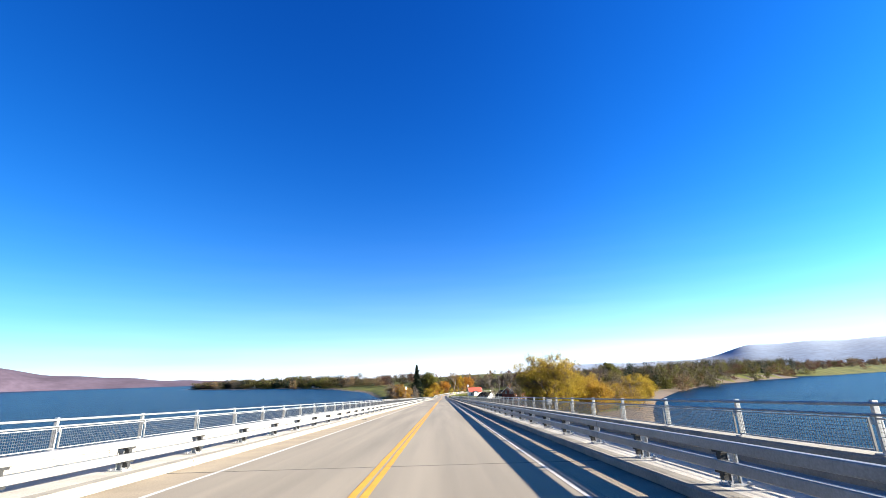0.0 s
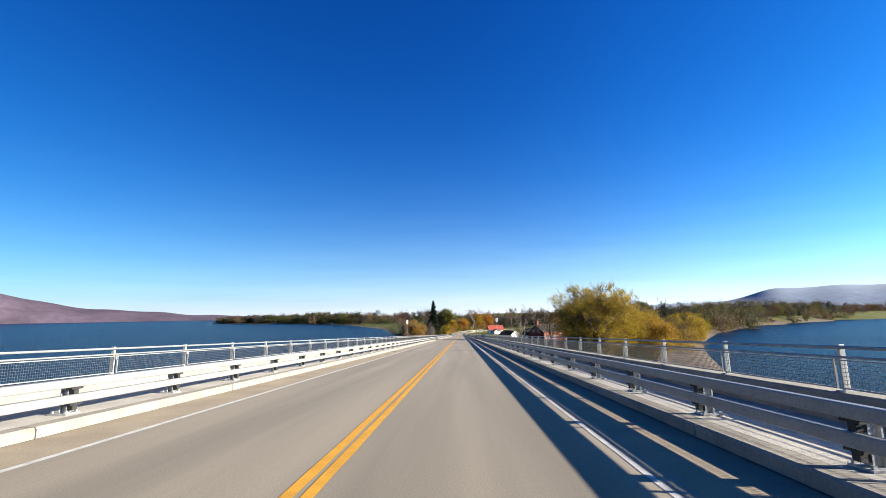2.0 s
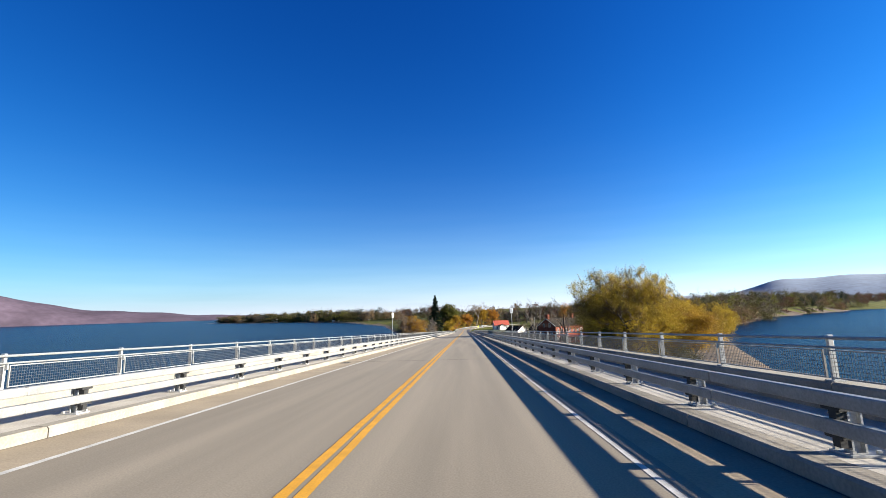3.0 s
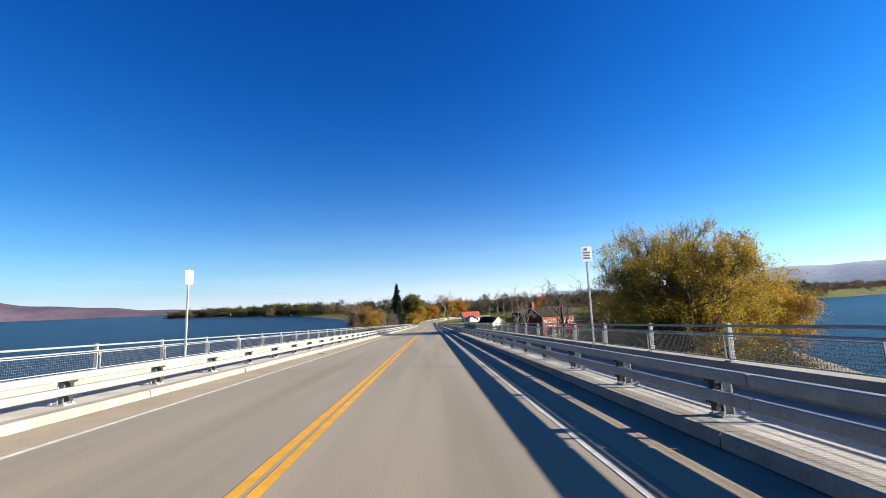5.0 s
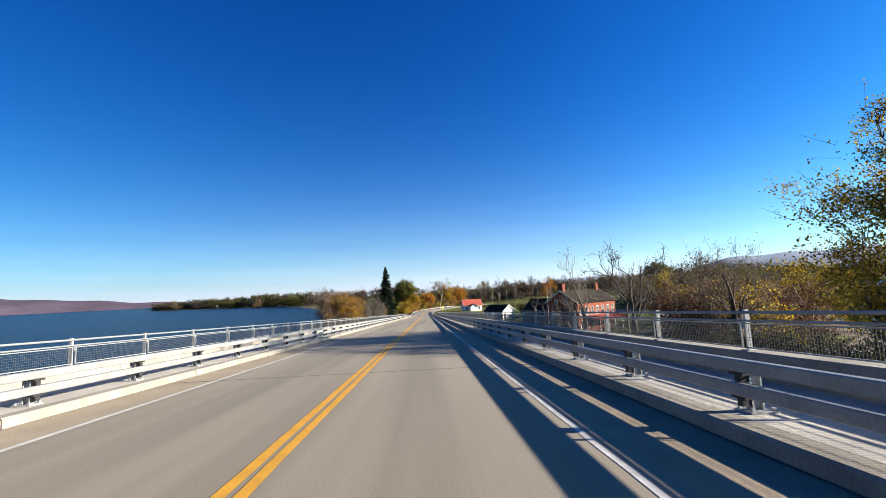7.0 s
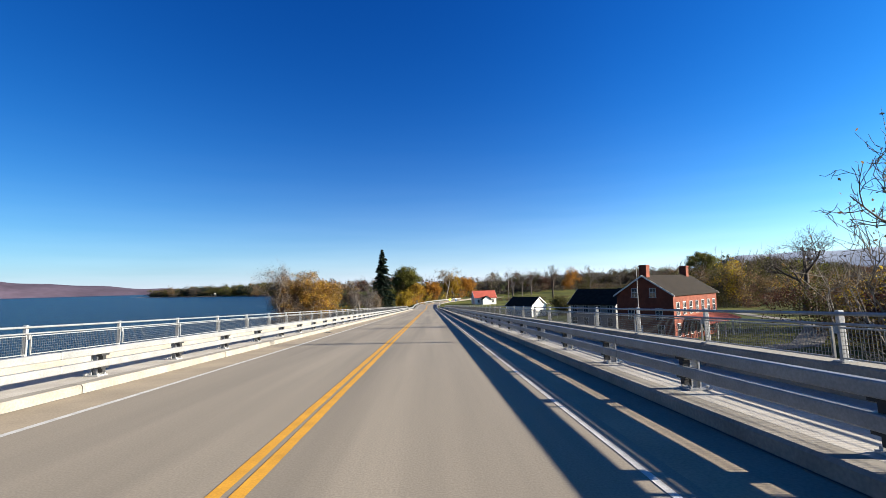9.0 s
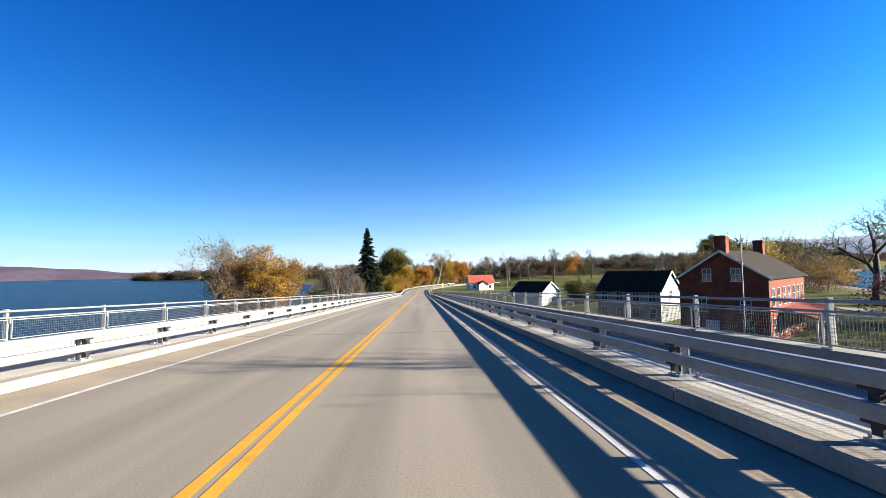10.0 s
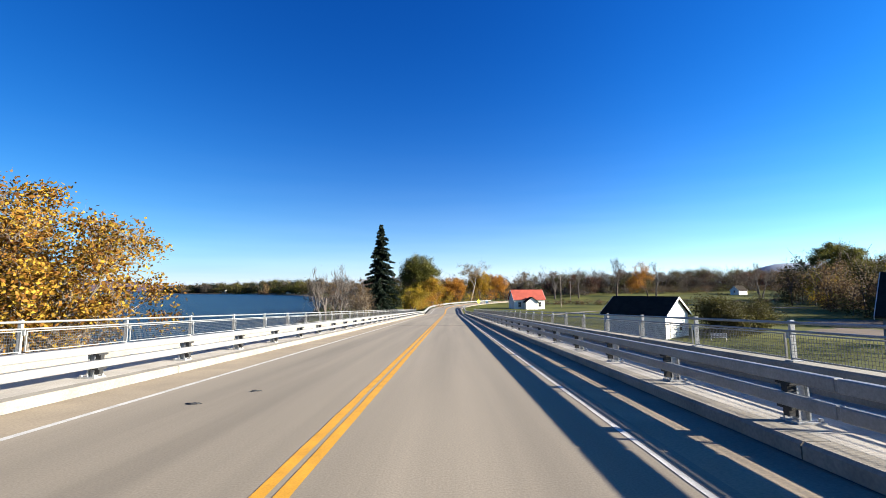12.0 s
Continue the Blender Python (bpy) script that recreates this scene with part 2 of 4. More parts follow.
RIGHT_SHORE = ((-5, 84), (20, 96), (45, 112), (70, 165), (95, 225), (125, 290), (190, 400), (300, 560), (580, 820), (1200, 1250), (4500, 2800))
LEFT_SHORE = ((-4600, 4600), (-1700, 4500), (-820, 2300), (-735, 1560), (-670, 1345), (-495, 1215), (-330, 1090), (-200, 900), (-95, 620), (-62, 460), (-36, 345), (-28, 308), (-20, 294), (-13, 250), (-5, 232))
SHORE = np.array(LEFT_SHORE + RIGHT_SHORE, float)


def ease(a, b, v):
    t = np.clip((v - a) / (b - a), 0, 1)
    return t * t * (3 - 2 * t)


def ground_z(x, y):
    """Height of the land, or of the lake bed, over the lake's level."""
    x, y = np.asarray(x, float), np.asarray(y, float)
    shore = np.interp(x, SHORE[:, 0], SHORE[:, 1])
    d = (y - shore) * np.where(np.abs(x) > 60, 0.75, 0.9)
    bank = np.where(d < 0, -4 * (1 - np.exp(np.minimum(d, 0) / 12)), 1.9 * (1 - np.exp(-np.maximum(d, 0) / 14)))
    rise = ease(410, 640, y) * 6.5 * ease(20, 110, x) + ease(0, 400, d) * np.where(x < -40, 7, 0)
    rise = rise + ease(600, 1600, y) * 10 * ease(-100, 200, x) + ease(60, 400, x) * ease(20, 200, d) * 2
    wave = 0.35 * np.sin(x * 0.05 + 1) * np.sin(y * 0.043) + 0.2 * np.sin(x * 0.13) * np.sin(y * 0.11 + 2)
    bank = np.maximum(bank, 3.2 * np.exp(-(((x + 23) / 9) ** 2 + ((y - 263) / 11) ** 2)) - 0.6)   # spit by the bridge
    z = bank + np.where(d > 0, rise + wave * ease(0, 30, d), 0)
    # embankment that carries the road on beyond the bridge
    cx = CENTRE + np.maximum(0, y - BEND_START) ** 2 / (2 * BEND)
    off = np.abs(x - cx)
    rz = DECK_Z - FALL * np.minimum(y, BRIDGE_END + 6)
    crest = rz - np.where(y < BRIDGE_END, 0.95, 0.25)
    on = (y > 288) & (y < 520)
    z = np.where(on & (off < 8.01), np.where(y < BRIDGE_END, np.minimum(crest, np.maximum(z, crest - 1.5)), crest), np.where(on, np.maximum(z, crest - np.maximum(0, off - 8) * 0.5), z))
    return z


def gz(x, y):
    return float(ground_z(x, y))


def spread(lo, hi, dense0, dense1, step, grow):
    """Grid lines: even between dense0 and dense1, wider and wider beyond."""
    a = list(np.arange(dense0, dense1 + step, step))
    s, v = step, a[-1]
    while v < hi:
        s *= grow
        v += s
        a.append(min(v, hi))
    s, v, low = step, a[0], []
    while v > lo:
        s *= grow
        v -= s
        low.append(max(v, lo))
    return np.array(low[::-1] + a)


def build_ground():
    xs, ys = spread(-4700, 4700, -60, 130, 2.5, 1.12), spread(-1500, 4800, 70, 460, 2.5, 1.12)
    X, Y = np.meshgrid(xs, ys)
    Z = ground_z(X, Y)
    nx, ny = len(xs), len(ys)
    v = np.stack([X, Y, Z], -1).reshape(-1, 3)
    i = np.arange(nx * ny).reshape(ny, nx)
    f = np.stack([i[:-1, :-1], i[:-1, 1:], i[1:, 1:], i[1:, :-1]], -1).reshape(-1, 4)
    me = bpy.data.meshes.new("ground")
    me.from_pydata(v.tolist(), [], f.tolist())
    me.materials.append(M_GRASS)
    me.materials.append(M_MUD)
    zc = v[f].mean(1)[:, 2]
    me.polygons.foreach_set("material_index", (zc < np.where(v[f].mean(1)[:, 0] > 30, 1.55, 0.75)).astype(np.int32))
    ob = smooth(new("ground", me))
    return tagged(ob, "grassy autumn land with muddy lake shore", "ground", kind="structure")


build_ground()
water = new("water", mesh_of("water", blocks((-4700, 4700, -1500, 4800, -0.3, 0.0)), M_WATER))
tagged(water, "deep blue rippled lake water under clear sky", "lake", kind="structure")


def hill_range(name, mat, a0, a1, dist, depth, height, label):
    """A far ridge between two bearings (degrees left of ahead), as a solid swell of land."""
    n, k = 90, 9
    v, f = [], []
    for i in range(n + 1):
        u = i / n
        a = radians(a0 + (a1 - a0) * u)
        top = height(u) + 5 * math.sin(u * 37) + 3 * math.sin(u * 83 + 1)
        for j in range(k + 1):
            w = j / k
            r = dist + depth * w
            v.append((-math.sin(a) * r, math.cos(a) * r, -2 + max(2, top) * math.sin(math.pi * min(1, w * 1.0)) ** 0.8))
    for i in range(n):
        for j in range(k):
            b = i * (k + 1) + j
            f.append((b, b + 1, b + k + 2, b + k + 1))
    me = bpy.data.meshes.new(name)
    me.from_pydata(v, [], f)
    me.materials.append(mat)
    return tagged(smooth(new(name, me)), label, "hill", kind="structure")


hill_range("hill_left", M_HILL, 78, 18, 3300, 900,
           lambda u: 510 * (1 - ease(0.22, 0.72, u)) * (0.84 + 0.16 * math.sin(u * 9 + 0.4)) + 60 * (1 - ease(0.65, 1.0, u)) + 12, "far wooded hill across the lake, purple haze painted into its colour")
# its blue is haze painted into the surface colour
hill_range("hill_right", M_HILL_PAINTED_HAZE, -14, -75, 2900, 2400,
           lambda u: 70 + 10 * math.sin(u * 11) + 105 * ease(0.22, 0.31, u) + 90 * ease(0.31, 0.9, u), "long far plateau hill beyond the woods, blue haze painted into its colour")

# ---------------------------------------------------------------- the bridge
Y0, Y1 = -36.6, BRIDGE_END
HALF = 4.78             # centre line to kerb
BAY = 3.05
RAIL = 5.235           # centre line to the guard rail's beams
WALK = 6.86            # centre line to the parapet
FENCE = 7.03
LEFT, RIGHT = -1, 1


def side_x(side, off):
    return CENTRE + side * off


def slab(name, x0, x1, y0, y1, z0, z1, mat, label, category):
    ob = new(name, mesh_of(name, blocks((min(x0, x1), max(x0, x1), y0, y1, z0, z1)), mat))
    ob.matrix_basis = DECK
    return tagged(ob, label, category, kind="structure")


slab("road", CENTRE - HALF + 1.10, CENTRE + HALF - 1.10, Y0, Y1, -0.7, 0.0, M_ROAD, "worn grey concrete bridge roadway with faint wheel tracks", "road")
for side in (LEFT, RIGHT):
    slab("shoulder", side_x(side, HALF - 1.10), side_x(side, HALF), Y0, Y1, -0.7, -0.003, M_SHOULDER, "sandy tan concrete shoulder along the kerb", "road shoulder")
    slab("pavement", side_x(side, HALF + 0.30), side_x(side, WALK), Y0, Y1, -0.7, 0.16, M_WALK, "pale concrete footway behind the guard rail", "pavement")
    k = new("kerb")
    k.matrix_basis = DECK
    tagged(k, "pale chipped concrete kerb along the roadway", "kerb", kind="structure")
    c = side_x(side, HALF)
    prof = [(c, -0.7), (c, 0.13), (c + side * 0.03, 0.165), (c + side * 0.30, 0.165), (c + side * 0.30, -0.7)]
    stone = mesh_of("kerb_stone", prism(prof, 0.012, 2 * BAY - 0.012), M_KERB)
    y = Y0
    while y < Y1 - 1:
        part("kerb_stone", stone, None, k).location = (0, y, 0)
        y += 2 * BAY
    p = new("parapet")
    p.matrix_basis = DECK
    tagged(p, "low concrete parapet under the fence", "parapet", kind="structure")
    c = side_x(side, WALK)
    prof = [(c, -0.7), (c, 0.54), (c + side * 0.03, 0.57), (c + side * 0.36, 0.57), (c + side * 0.39, 0.54), (c + side * 0.36, -0.7)]
    seg = mesh_of("parapet_segment", prism(prof, 0.008, 4 * BAY - 0.008), M_KERB)
    y = Y0
    while y < Y1 - 1:
        part("parapet_segment", seg, None, p).location = (0, y, 0)
        y += 4 * BAY


def marking(name, x, w, mat, label, y0=Y0, y1=Y1):
    bm = bmesh.new()
    rnd = random.Random(int(abs(x) * 1000))
    y = y0
    a = bm.verts.new((x - w / 2, y, 0.004)), bm.verts.new((x + w / 2, y, 0.004))
    while y < y1:
        y = min(y + 0.8, y1)
        j, k = rnd.uniform(-0.006, 0.006), rnd.uniform(-0.006, 0.006)
        b = bm.verts.new((x - w / 2 + j, y, 0.004)), bm.verts.new((x + w / 2 + k, y, 0.004))
        bm.faces.new((a[0], a[1], b[1], b[0]))
        a = b
    ob = new(name, mesh_of(name, bm, mat))
    ob.matrix_basis = DECK
    return tagged(ob, label, "road marking", kind="structure")


marking("lane_line", CENTRE - 0.095, 0.13, M_YELLOW, "solid yellow centre line, slightly worn")
marking("lane_line", CENTRE + 0.095, 0.13, M_YELLOW, "solid yellow centre line, slightly worn")
marking("edge_line", CENTRE - 3.62, 0.11, M_WHITE, "solid white edge line, slightly worn")
marking("edge_line", CENTRE + 3.42, 0.07, M_WHITE, "solid white edge line, slightly worn")
for y, w in [(11.0 + 67.0 * k, 0.022) for k in range(5)] + [(BRIDGE_END - 0.25, 0.1)]:
    slab("expansion_joint", CENTRE - HALF + 0.02, CENTRE + HALF - 0.02, y, y + w, -0.002, 0.005, M_JOINT, "dark steel expansion joint across the deck", "expansion joint")


for side in (LEFT, RIGHT):
    marking("gutter_seam", side_x(side, HALF - 0.03), 0.028, M_JOINT, "thin dark seam between shoulder and kerb")


def drain(x, y):
    """A small iron drain grate let into the shoulder."""
    d = thing("drain_grate", DECK @ pose(x, y, 0), "small dark iron drain grate let into the shoulder", "drain", "shoulder drains")
    part("frame", blocks((-0.2, 0.2, -0.36, -0.32, -0.01, 0.006), (-0.2, 0.2, 0.32, 0.36, -0.01, 0.006), (-0.2, -0.16, -0.32, 0.32, -0.01, 0.006), (0.16, 0.2, -0.32, 0.32, -0.01, 0.006)), M_JOINT, d)
    part("pit", blocks((-0.16, 0.16, -0.32, 0.32, -0.01, 0.0015)), M_DARK, d)
    bar = mesh_of("bar", blocks((-0.16, 0.16, -0.014, 0.014, 0.0015, 0.005)), M_JOINT)
    for k in range(9):
        part("bar", bar, None, d).location = (0, -0.28 + 0.07 * k, 0)
    return d


for y in (36.0, 77.5, 119.0, 160.5, 202.0, 243.5):
    drain(side_x(LEFT, HALF - 0.42), y)


def guard_rail(side, phase):
    """Two box beams on short posts, bolted down behind the kerb."""
    g = thing("guard_rail", DECK, "galvanised two-beam steel bridge rail on short posts", "guard rail", "bridge guard rails")
    x = side_x(side, RAIL)
    for nm, z0, z1 in (("upper_beam", 0.615, 0.757), ("lower_beam", 0.350, 0.495)):
        bm = blocks((-0.075, 0.04, 0.02, 4 * BAY - 0.02, z0, z1), bevel=0.018)
        bm = block(bm, -0.062, 0.028, -0.28, 0.28, z0 + 0.012, z1 - 0.012)
        me = mesh_of(nm, bm, M_GALV)
        y = Y0
        while y < Y1 - 1:
            part(nm, me, None, g).location = (x, y, 0)
            y += 4 * BAY
    bm = blocks((0.08, 0.10, -0.055, 0.055, 0.165, 0.70), (0.20, 0.22, -0.055, 0.055, 0.165, 0.70), (0.10, 0.20, -0.008, 0.008, 0.165, 0.70))
    block(bm, 0.07, 0.23, -0.065, 0.065, 0.70, 0.712)
    post = mesh_of("post", bm, M_POST)
    plate = mesh_of("base_plate", blocks((0.0, 0.32, -0.15, 0.15, 0.162, 0.185), *[(px - 0.018, px + 0.018, py - 0.018, py + 0.018, 0.185, 0.22) for px in (0.04, 0.28) for py in (-0.11, 0.11)]), M_POST)
    brk = mesh_of("bracket", blocks((-0.02, 0.078, -0.05, 0.05, 0.0, 0.117), (-0.04, 0.078, -0.12, 0.12, 0.085, 0.119)), M_DARK)
    k = math.floor(Y0 / BAY) + 1
    while (k + phase) * BAY < Y1 - 0.3:
        q = part("post", post, None, g)
        q.matrix_basis = pose(x, (k + phase) * BAY, 0, 0, 0, 0 if side > 0 else 180)
        part("base_plate", plate, None, q)
        part("bracket", brk, None, q, "dark bracket between the beams").location = (0, 0, 0.4955)
        part("bracket", brk, None, q, "dark bracket between the beams").location = (0, 0, 0.230)
        k += 1
    return g


guard_rail(LEFT, 0.396)
guard_rail(RIGHT, 0.264)


def fence(side, phase):
    """A pedestrian fence: square posts, two pipe rails and welded wire panels."""
    g = thing("fence", DECK, "galvanised steel fence with welded wire mesh panels", "fence", "bridge fences")
    x = side_x(side, FENCE)
    bm = blocks((-0.04, 0.04, -0.03, 0.03, 0.57, 1.24), bevel=0.008)
    block(bm, -0.09, 0.09, -0.09, 0.09, 0.57, 0.588)
    block(bm, -0.10, -0.04, -0.012, 0.012, 0.94, 1.04)
    post = mesh_of("post", bm, M_POST)
    rails = []
    for nm, z, r in (("top_rail", 1.195, 0.024), ("middle_rail", 1.06, 0.018)):
        rails.append((nm, mesh_of(nm, tube(bmesh.new(), (-0.075, 0.0, z), (-0.075, BAY, z), r, r, 8), M_GALV)))
    bm = bmesh.new()
    n = 54
    for i in range(1, n):
        yy = 0.06 + (BAY - 0.12) * i / n
        block(bm, -0.066, -0.0605, yy - 0.0025, yy + 0.0025, 0.63, 1.01)
    for i in range(8):
        zz = 0.63 + 0.38 * i / 7
        block(bm, -0.0715, -0.0665, 0.06, BAY - 0.06, zz - 0.0025, zz + 0.0025)
    panel = mesh_of("wire_panel", bm, M_WIRE)
    fr = mesh_of("panel_frame", blocks((-0.085, -0.055, 0.055, BAY - 0.055, 1.005, 1.025), (-0.085, -0.055, 0.055, BAY - 0.055, 0.615, 0.635),
                                       (-0.085, -0.055, 0.055, 0.075, 0.635, 1.005), (-0.085, -0.055, BAY - 0.075, BAY - 0.055, 0.635, 1.005)), M_GALV)
    turn = 0 if side > 0 else 180
    k = math.floor(Y0 / BAY) + 1
    while (k + phase + 1) * BAY < Y1 + 4:
        y = (k + phase) * BAY
        part("post", post, None, g).matrix_basis = pose(x, y, 0, 0, 0, turn)
        yy = y if side > 0 else y + BAY
        for nm, me in rails:
            part(nm, me, None, g).matrix_basis = pose(x, yy, 0, 0, 0, turn)
        w = part("wire_panel", panel, None, g)
        w.matrix_basis = pose(x, yy, 0, 0, 0, turn)
        part("panel_frame", fr, None, w)
        k += 1
    part("post", post, None, g).matrix_basis = pose(x, (k + phase) * BAY, 0, 0, 0, turn)
    return g


fence(LEFT, 0.457)
fence(RIGHT, 0.041)


def sign_post(x, y, top, w, turn):
    """A tall thin pole clamped to the fence, with a small white plate."""
    s = thing("sign_post", DECK @ pose(x, y, 0), "thin steel pole with a small white sign plate", "road sign", "channel signs on the bridge")
    part("pole", blocks((-0.03, 0.03, -0.025, 0.025, 0.16, top), (-0.06, 0.06, -0.035, 0.035, 1.0, 1.06), (-0.06, 0.06, -0.035, 0.035, 0.5, 0.56), bevel=0.006), M_POST, s)
    pl = part("sign_plate", blocks((-w, w, -0.05, -0.04, top - 0.53, top - 0.03), bevel=0.003), M_SIGN, s, "white plate with small dark print")
    pl.matrix_basis = pose(0, 0, 0, 0, 0, turn)
    for k, (x0, x1, h) in enumerate(((-0.5, 0.1, 0.08), (-0.7, 0.7, 0.05), (-0.65, 0.55, 0.05), (-0.7, 0.65, 0.05))):
        z = top - 0.16 - 0.09 * k
        part("print_line", blocks((x0 * w, x1 * w, -0.054, -0.0505, z, z + h)), M_PRINT, pl)
    return s


sign_post(side_x(LEFT, FENCE) + 0.16, 109.3, 3.65, 0.15, 62)
sign_post(side_x(RIGHT, FENCE) - 0.16, 107.55, 3.75, 0.17, 0)


def meter_box(x, y):
    s = thing("utility_box", DECK @ pose(x, y, 0), "small pale grey metal utility box on a stub post", "utility box")
    part("post", blocks((-0.04, 0.04, -0.04, 0.04, 0.57, 0.82), bevel=0.005), M_POST, s)
    b = part("box", blocks((-0.13, 0.13, -0.09, 0.09, 0.82, 1.12), bevel=0.012), M_GALV, s)
    part("lid", blocks((-0.11, 0.11, -0.102, -0.091, 0.85, 1.09), bevel=0.004), M_POST, b)
    return s


meter_box(side_x(RIGHT, FENCE) + 0.2, 27.2)

for y in range(-20, 300, 32):
    pz = road_z(y) - 0.72
    pier = new("pier", mesh_of("pier", blocks((CENTRE - 6.9, CENTRE + 6.9, y - 0.8, y + 0.8, pz - 1.2, pz), (CENTRE - 5, CENTRE - 3.4, y - 0.7, y + 0.7, -5.5, pz - 1.2),
                                          (CENTRE + 3.4, CENTRE + 5, y - 0.7, y + 0.7, -5.5, pz - 1.2), bevel=0.05), M_KERB))
    tagged(pier, "concrete bridge pier standing in the lake", "pier", "bridge piers", "structure")
slab("girder", CENTRE - 6.0, CENTRE + 6.0, Y0, Y1, -0.74, -0.701, M_KERB, "concrete underside of the bridge deck", "girder")


# the road beyond the bridge, on its embankment, bending right
def ribbon(name, o0, o1, y0, y1, lift, mat, label, category, thick=0.0, step=4.0):
    v, f = [], []
    ys = np.arange(y0, y1 + 0.01, step)
    for y in ys:
        for o, dz in ((o0, 0), (o1, 0), (o1, -thick), (o0, -thick)):
            v.append((road_x(y) + o, y, road_z(y) + lift + dz))
    for i in range(len(ys) - 1):
        b = i * 4
        for q in range(4):
            f.append((b + q, b + (q + 1) % 4, b + 4 + (q + 1) % 4, b + 4 + q))
    f += [(3, 2, 1, 0), tuple(len(v) - 4 + q for q in range(4))]
    me = bpy.data.meshes.new(name)
    me.from_pydata(v, [], f)
    me.materials.append(mat)
    ob = new(name, me)
    return tagged(ob, label, category, kind="structure") if label else ob


ribbon("road_ahead", -4.8, 4.8, BRIDGE_END, 500, 0.0, M_ROAD_FAR, "darker asphalt road bending right off the bridge", "road", 0.4)
ribbon("centre_line", -0.16, -0.03, BRIDGE_END, 500, 0.012, M_YELLOW, "yellow centre line", "road marking", 0.01)
ribbon("centre_line", 0.03, 0.16, BRIDGE_END, 500, 0.012, M_YELLOW, "yellow centre line", "road marking", 0.01)
ribbon("edge_line", -3.68, -3.56, BRIDGE_END, 500, 0.012, M_WHITE, "white edge line", "road marking", 0.01)
ribbon("edge_line", 3.36, 3.48, BRIDGE_END, 500, 0.012, M_WHITE, "white edge line", "road marking", 0.01)
for side, y_end in ((LEFT, 470), (RIGHT, 400)):
    g = thing("approach_rail", Matrix(), "galvanised guard rail on the road past the bridge", "guard rail", "approach rails")
    for nm, lift in (("upper_beam", 0.755), ("lower_beam", 0.485)):
        r = ribbon(nm, side * RAIL - 0.07, side * RAIL + 0.07, BRIDGE_END + 0.3, y_end, lift, M_GALV, "", "", 0.18)
        r.parent = g
    me = mesh_of("post", blocks((-0.06, 0.06, -0.06, 0.06, -0.3, 0.7)), M_POST)
    for y in np.arange(BRIDGE_END + 2, y_end, 3.05):
        part("post", me, None, g).location = (road_x(y) + side * (RAIL + 0.13), float(y), road_z(y))


# ---------------------------------------------------------------- trees
def quads(centres, sizes, rng, flat=0.0, aspect=1.0):
    """Small leaf-shaped faces at the centres, turned at random."""
    n = len(centres)
    u = rng.normal(size=(n, 3))
    u[:, 2] *= 1 - flat
    u /= np.linalg.norm(u, axis=1, keepdims=True) + 1e-9
    w = np.cross(u, rng.normal(size=(n, 3)))
    w /= np.linalg.norm(w, axis=1, keepdims=True) + 1e-9
    s = np.asarray(sizes).reshape(-1, 1) / 2
    c = np.asarray(centres)
    v = np.stack([c - u * s, c + w * s * 0.62 * aspect - u * s * 0.1, c + u * s, c - w * s * 0.62 * aspect + u * s * 0.15], 1).reshape(-1, 3)
    return v, np.arange(4 * n).reshape(n, 4)


def mesh_np(name, v, f, mat):
    me = bpy.data.meshes.new(name)
    v, f = np.asarray(v, np.float32), np.asarray(f, np.int32)
    k = f.shape[1]
    me.vertices.add(len(v))
    me.vertices.foreach_set("co", v.ravel())
    me.loops.add(f.size)
    me.loops.foreach_set("vertex_index", f.ravel())
    me.polygons.add(len(f))
    me.polygons.foreach_set("loop_start", np.arange(0, f.size, k, dtype=np.int32))
    me.update(calc_edges=True)
    me.materials.append(mat)
    return me


def limbs(segs, sides=5):
    """Tapered limbs from rows of (start, end, start radius, end radius)."""
    a = np.array([s[0] for s in segs], float)
    b = np.array([s[1] for s in segs], float)
    r0 = np.array([s[2] for s in segs], float)[:, None]
    r1 = np.array([s[3] for s in segs], float)[:, None]
    d = b - a
    d /= np.linalg.norm(d, axis=1, keepdims=True) + 1e-9
    ref = np.where(np.abs(d[:, 2:3]) > 0.9, np.array([[1.0, 0, 0]]), np.array([[0, 0, 1.0]]))
    u = np.cross(d, ref)
    u /= np.linalg.norm(u, axis=1, keepdims=True) + 1e-9
    w = np.cross(d, u)
    v = []
    for p, r in ((a, r0), (b, r1)):
        for k in range(sides):
            t = 2 * math.pi * k / sides
            v.append(p + r * (math.cos(t) * u + math.sin(t) * w))
    v = np.stack(v, 1).reshape(-1, 3)
    base = np.arange(len(a))[:, None] * (2 * sides)
    f = np.concatenate([base + np.array([[k, (k + 1) % sides, sides + (k + 1) % sides, sides + k]]) for k in range(sides)])
    return v, f


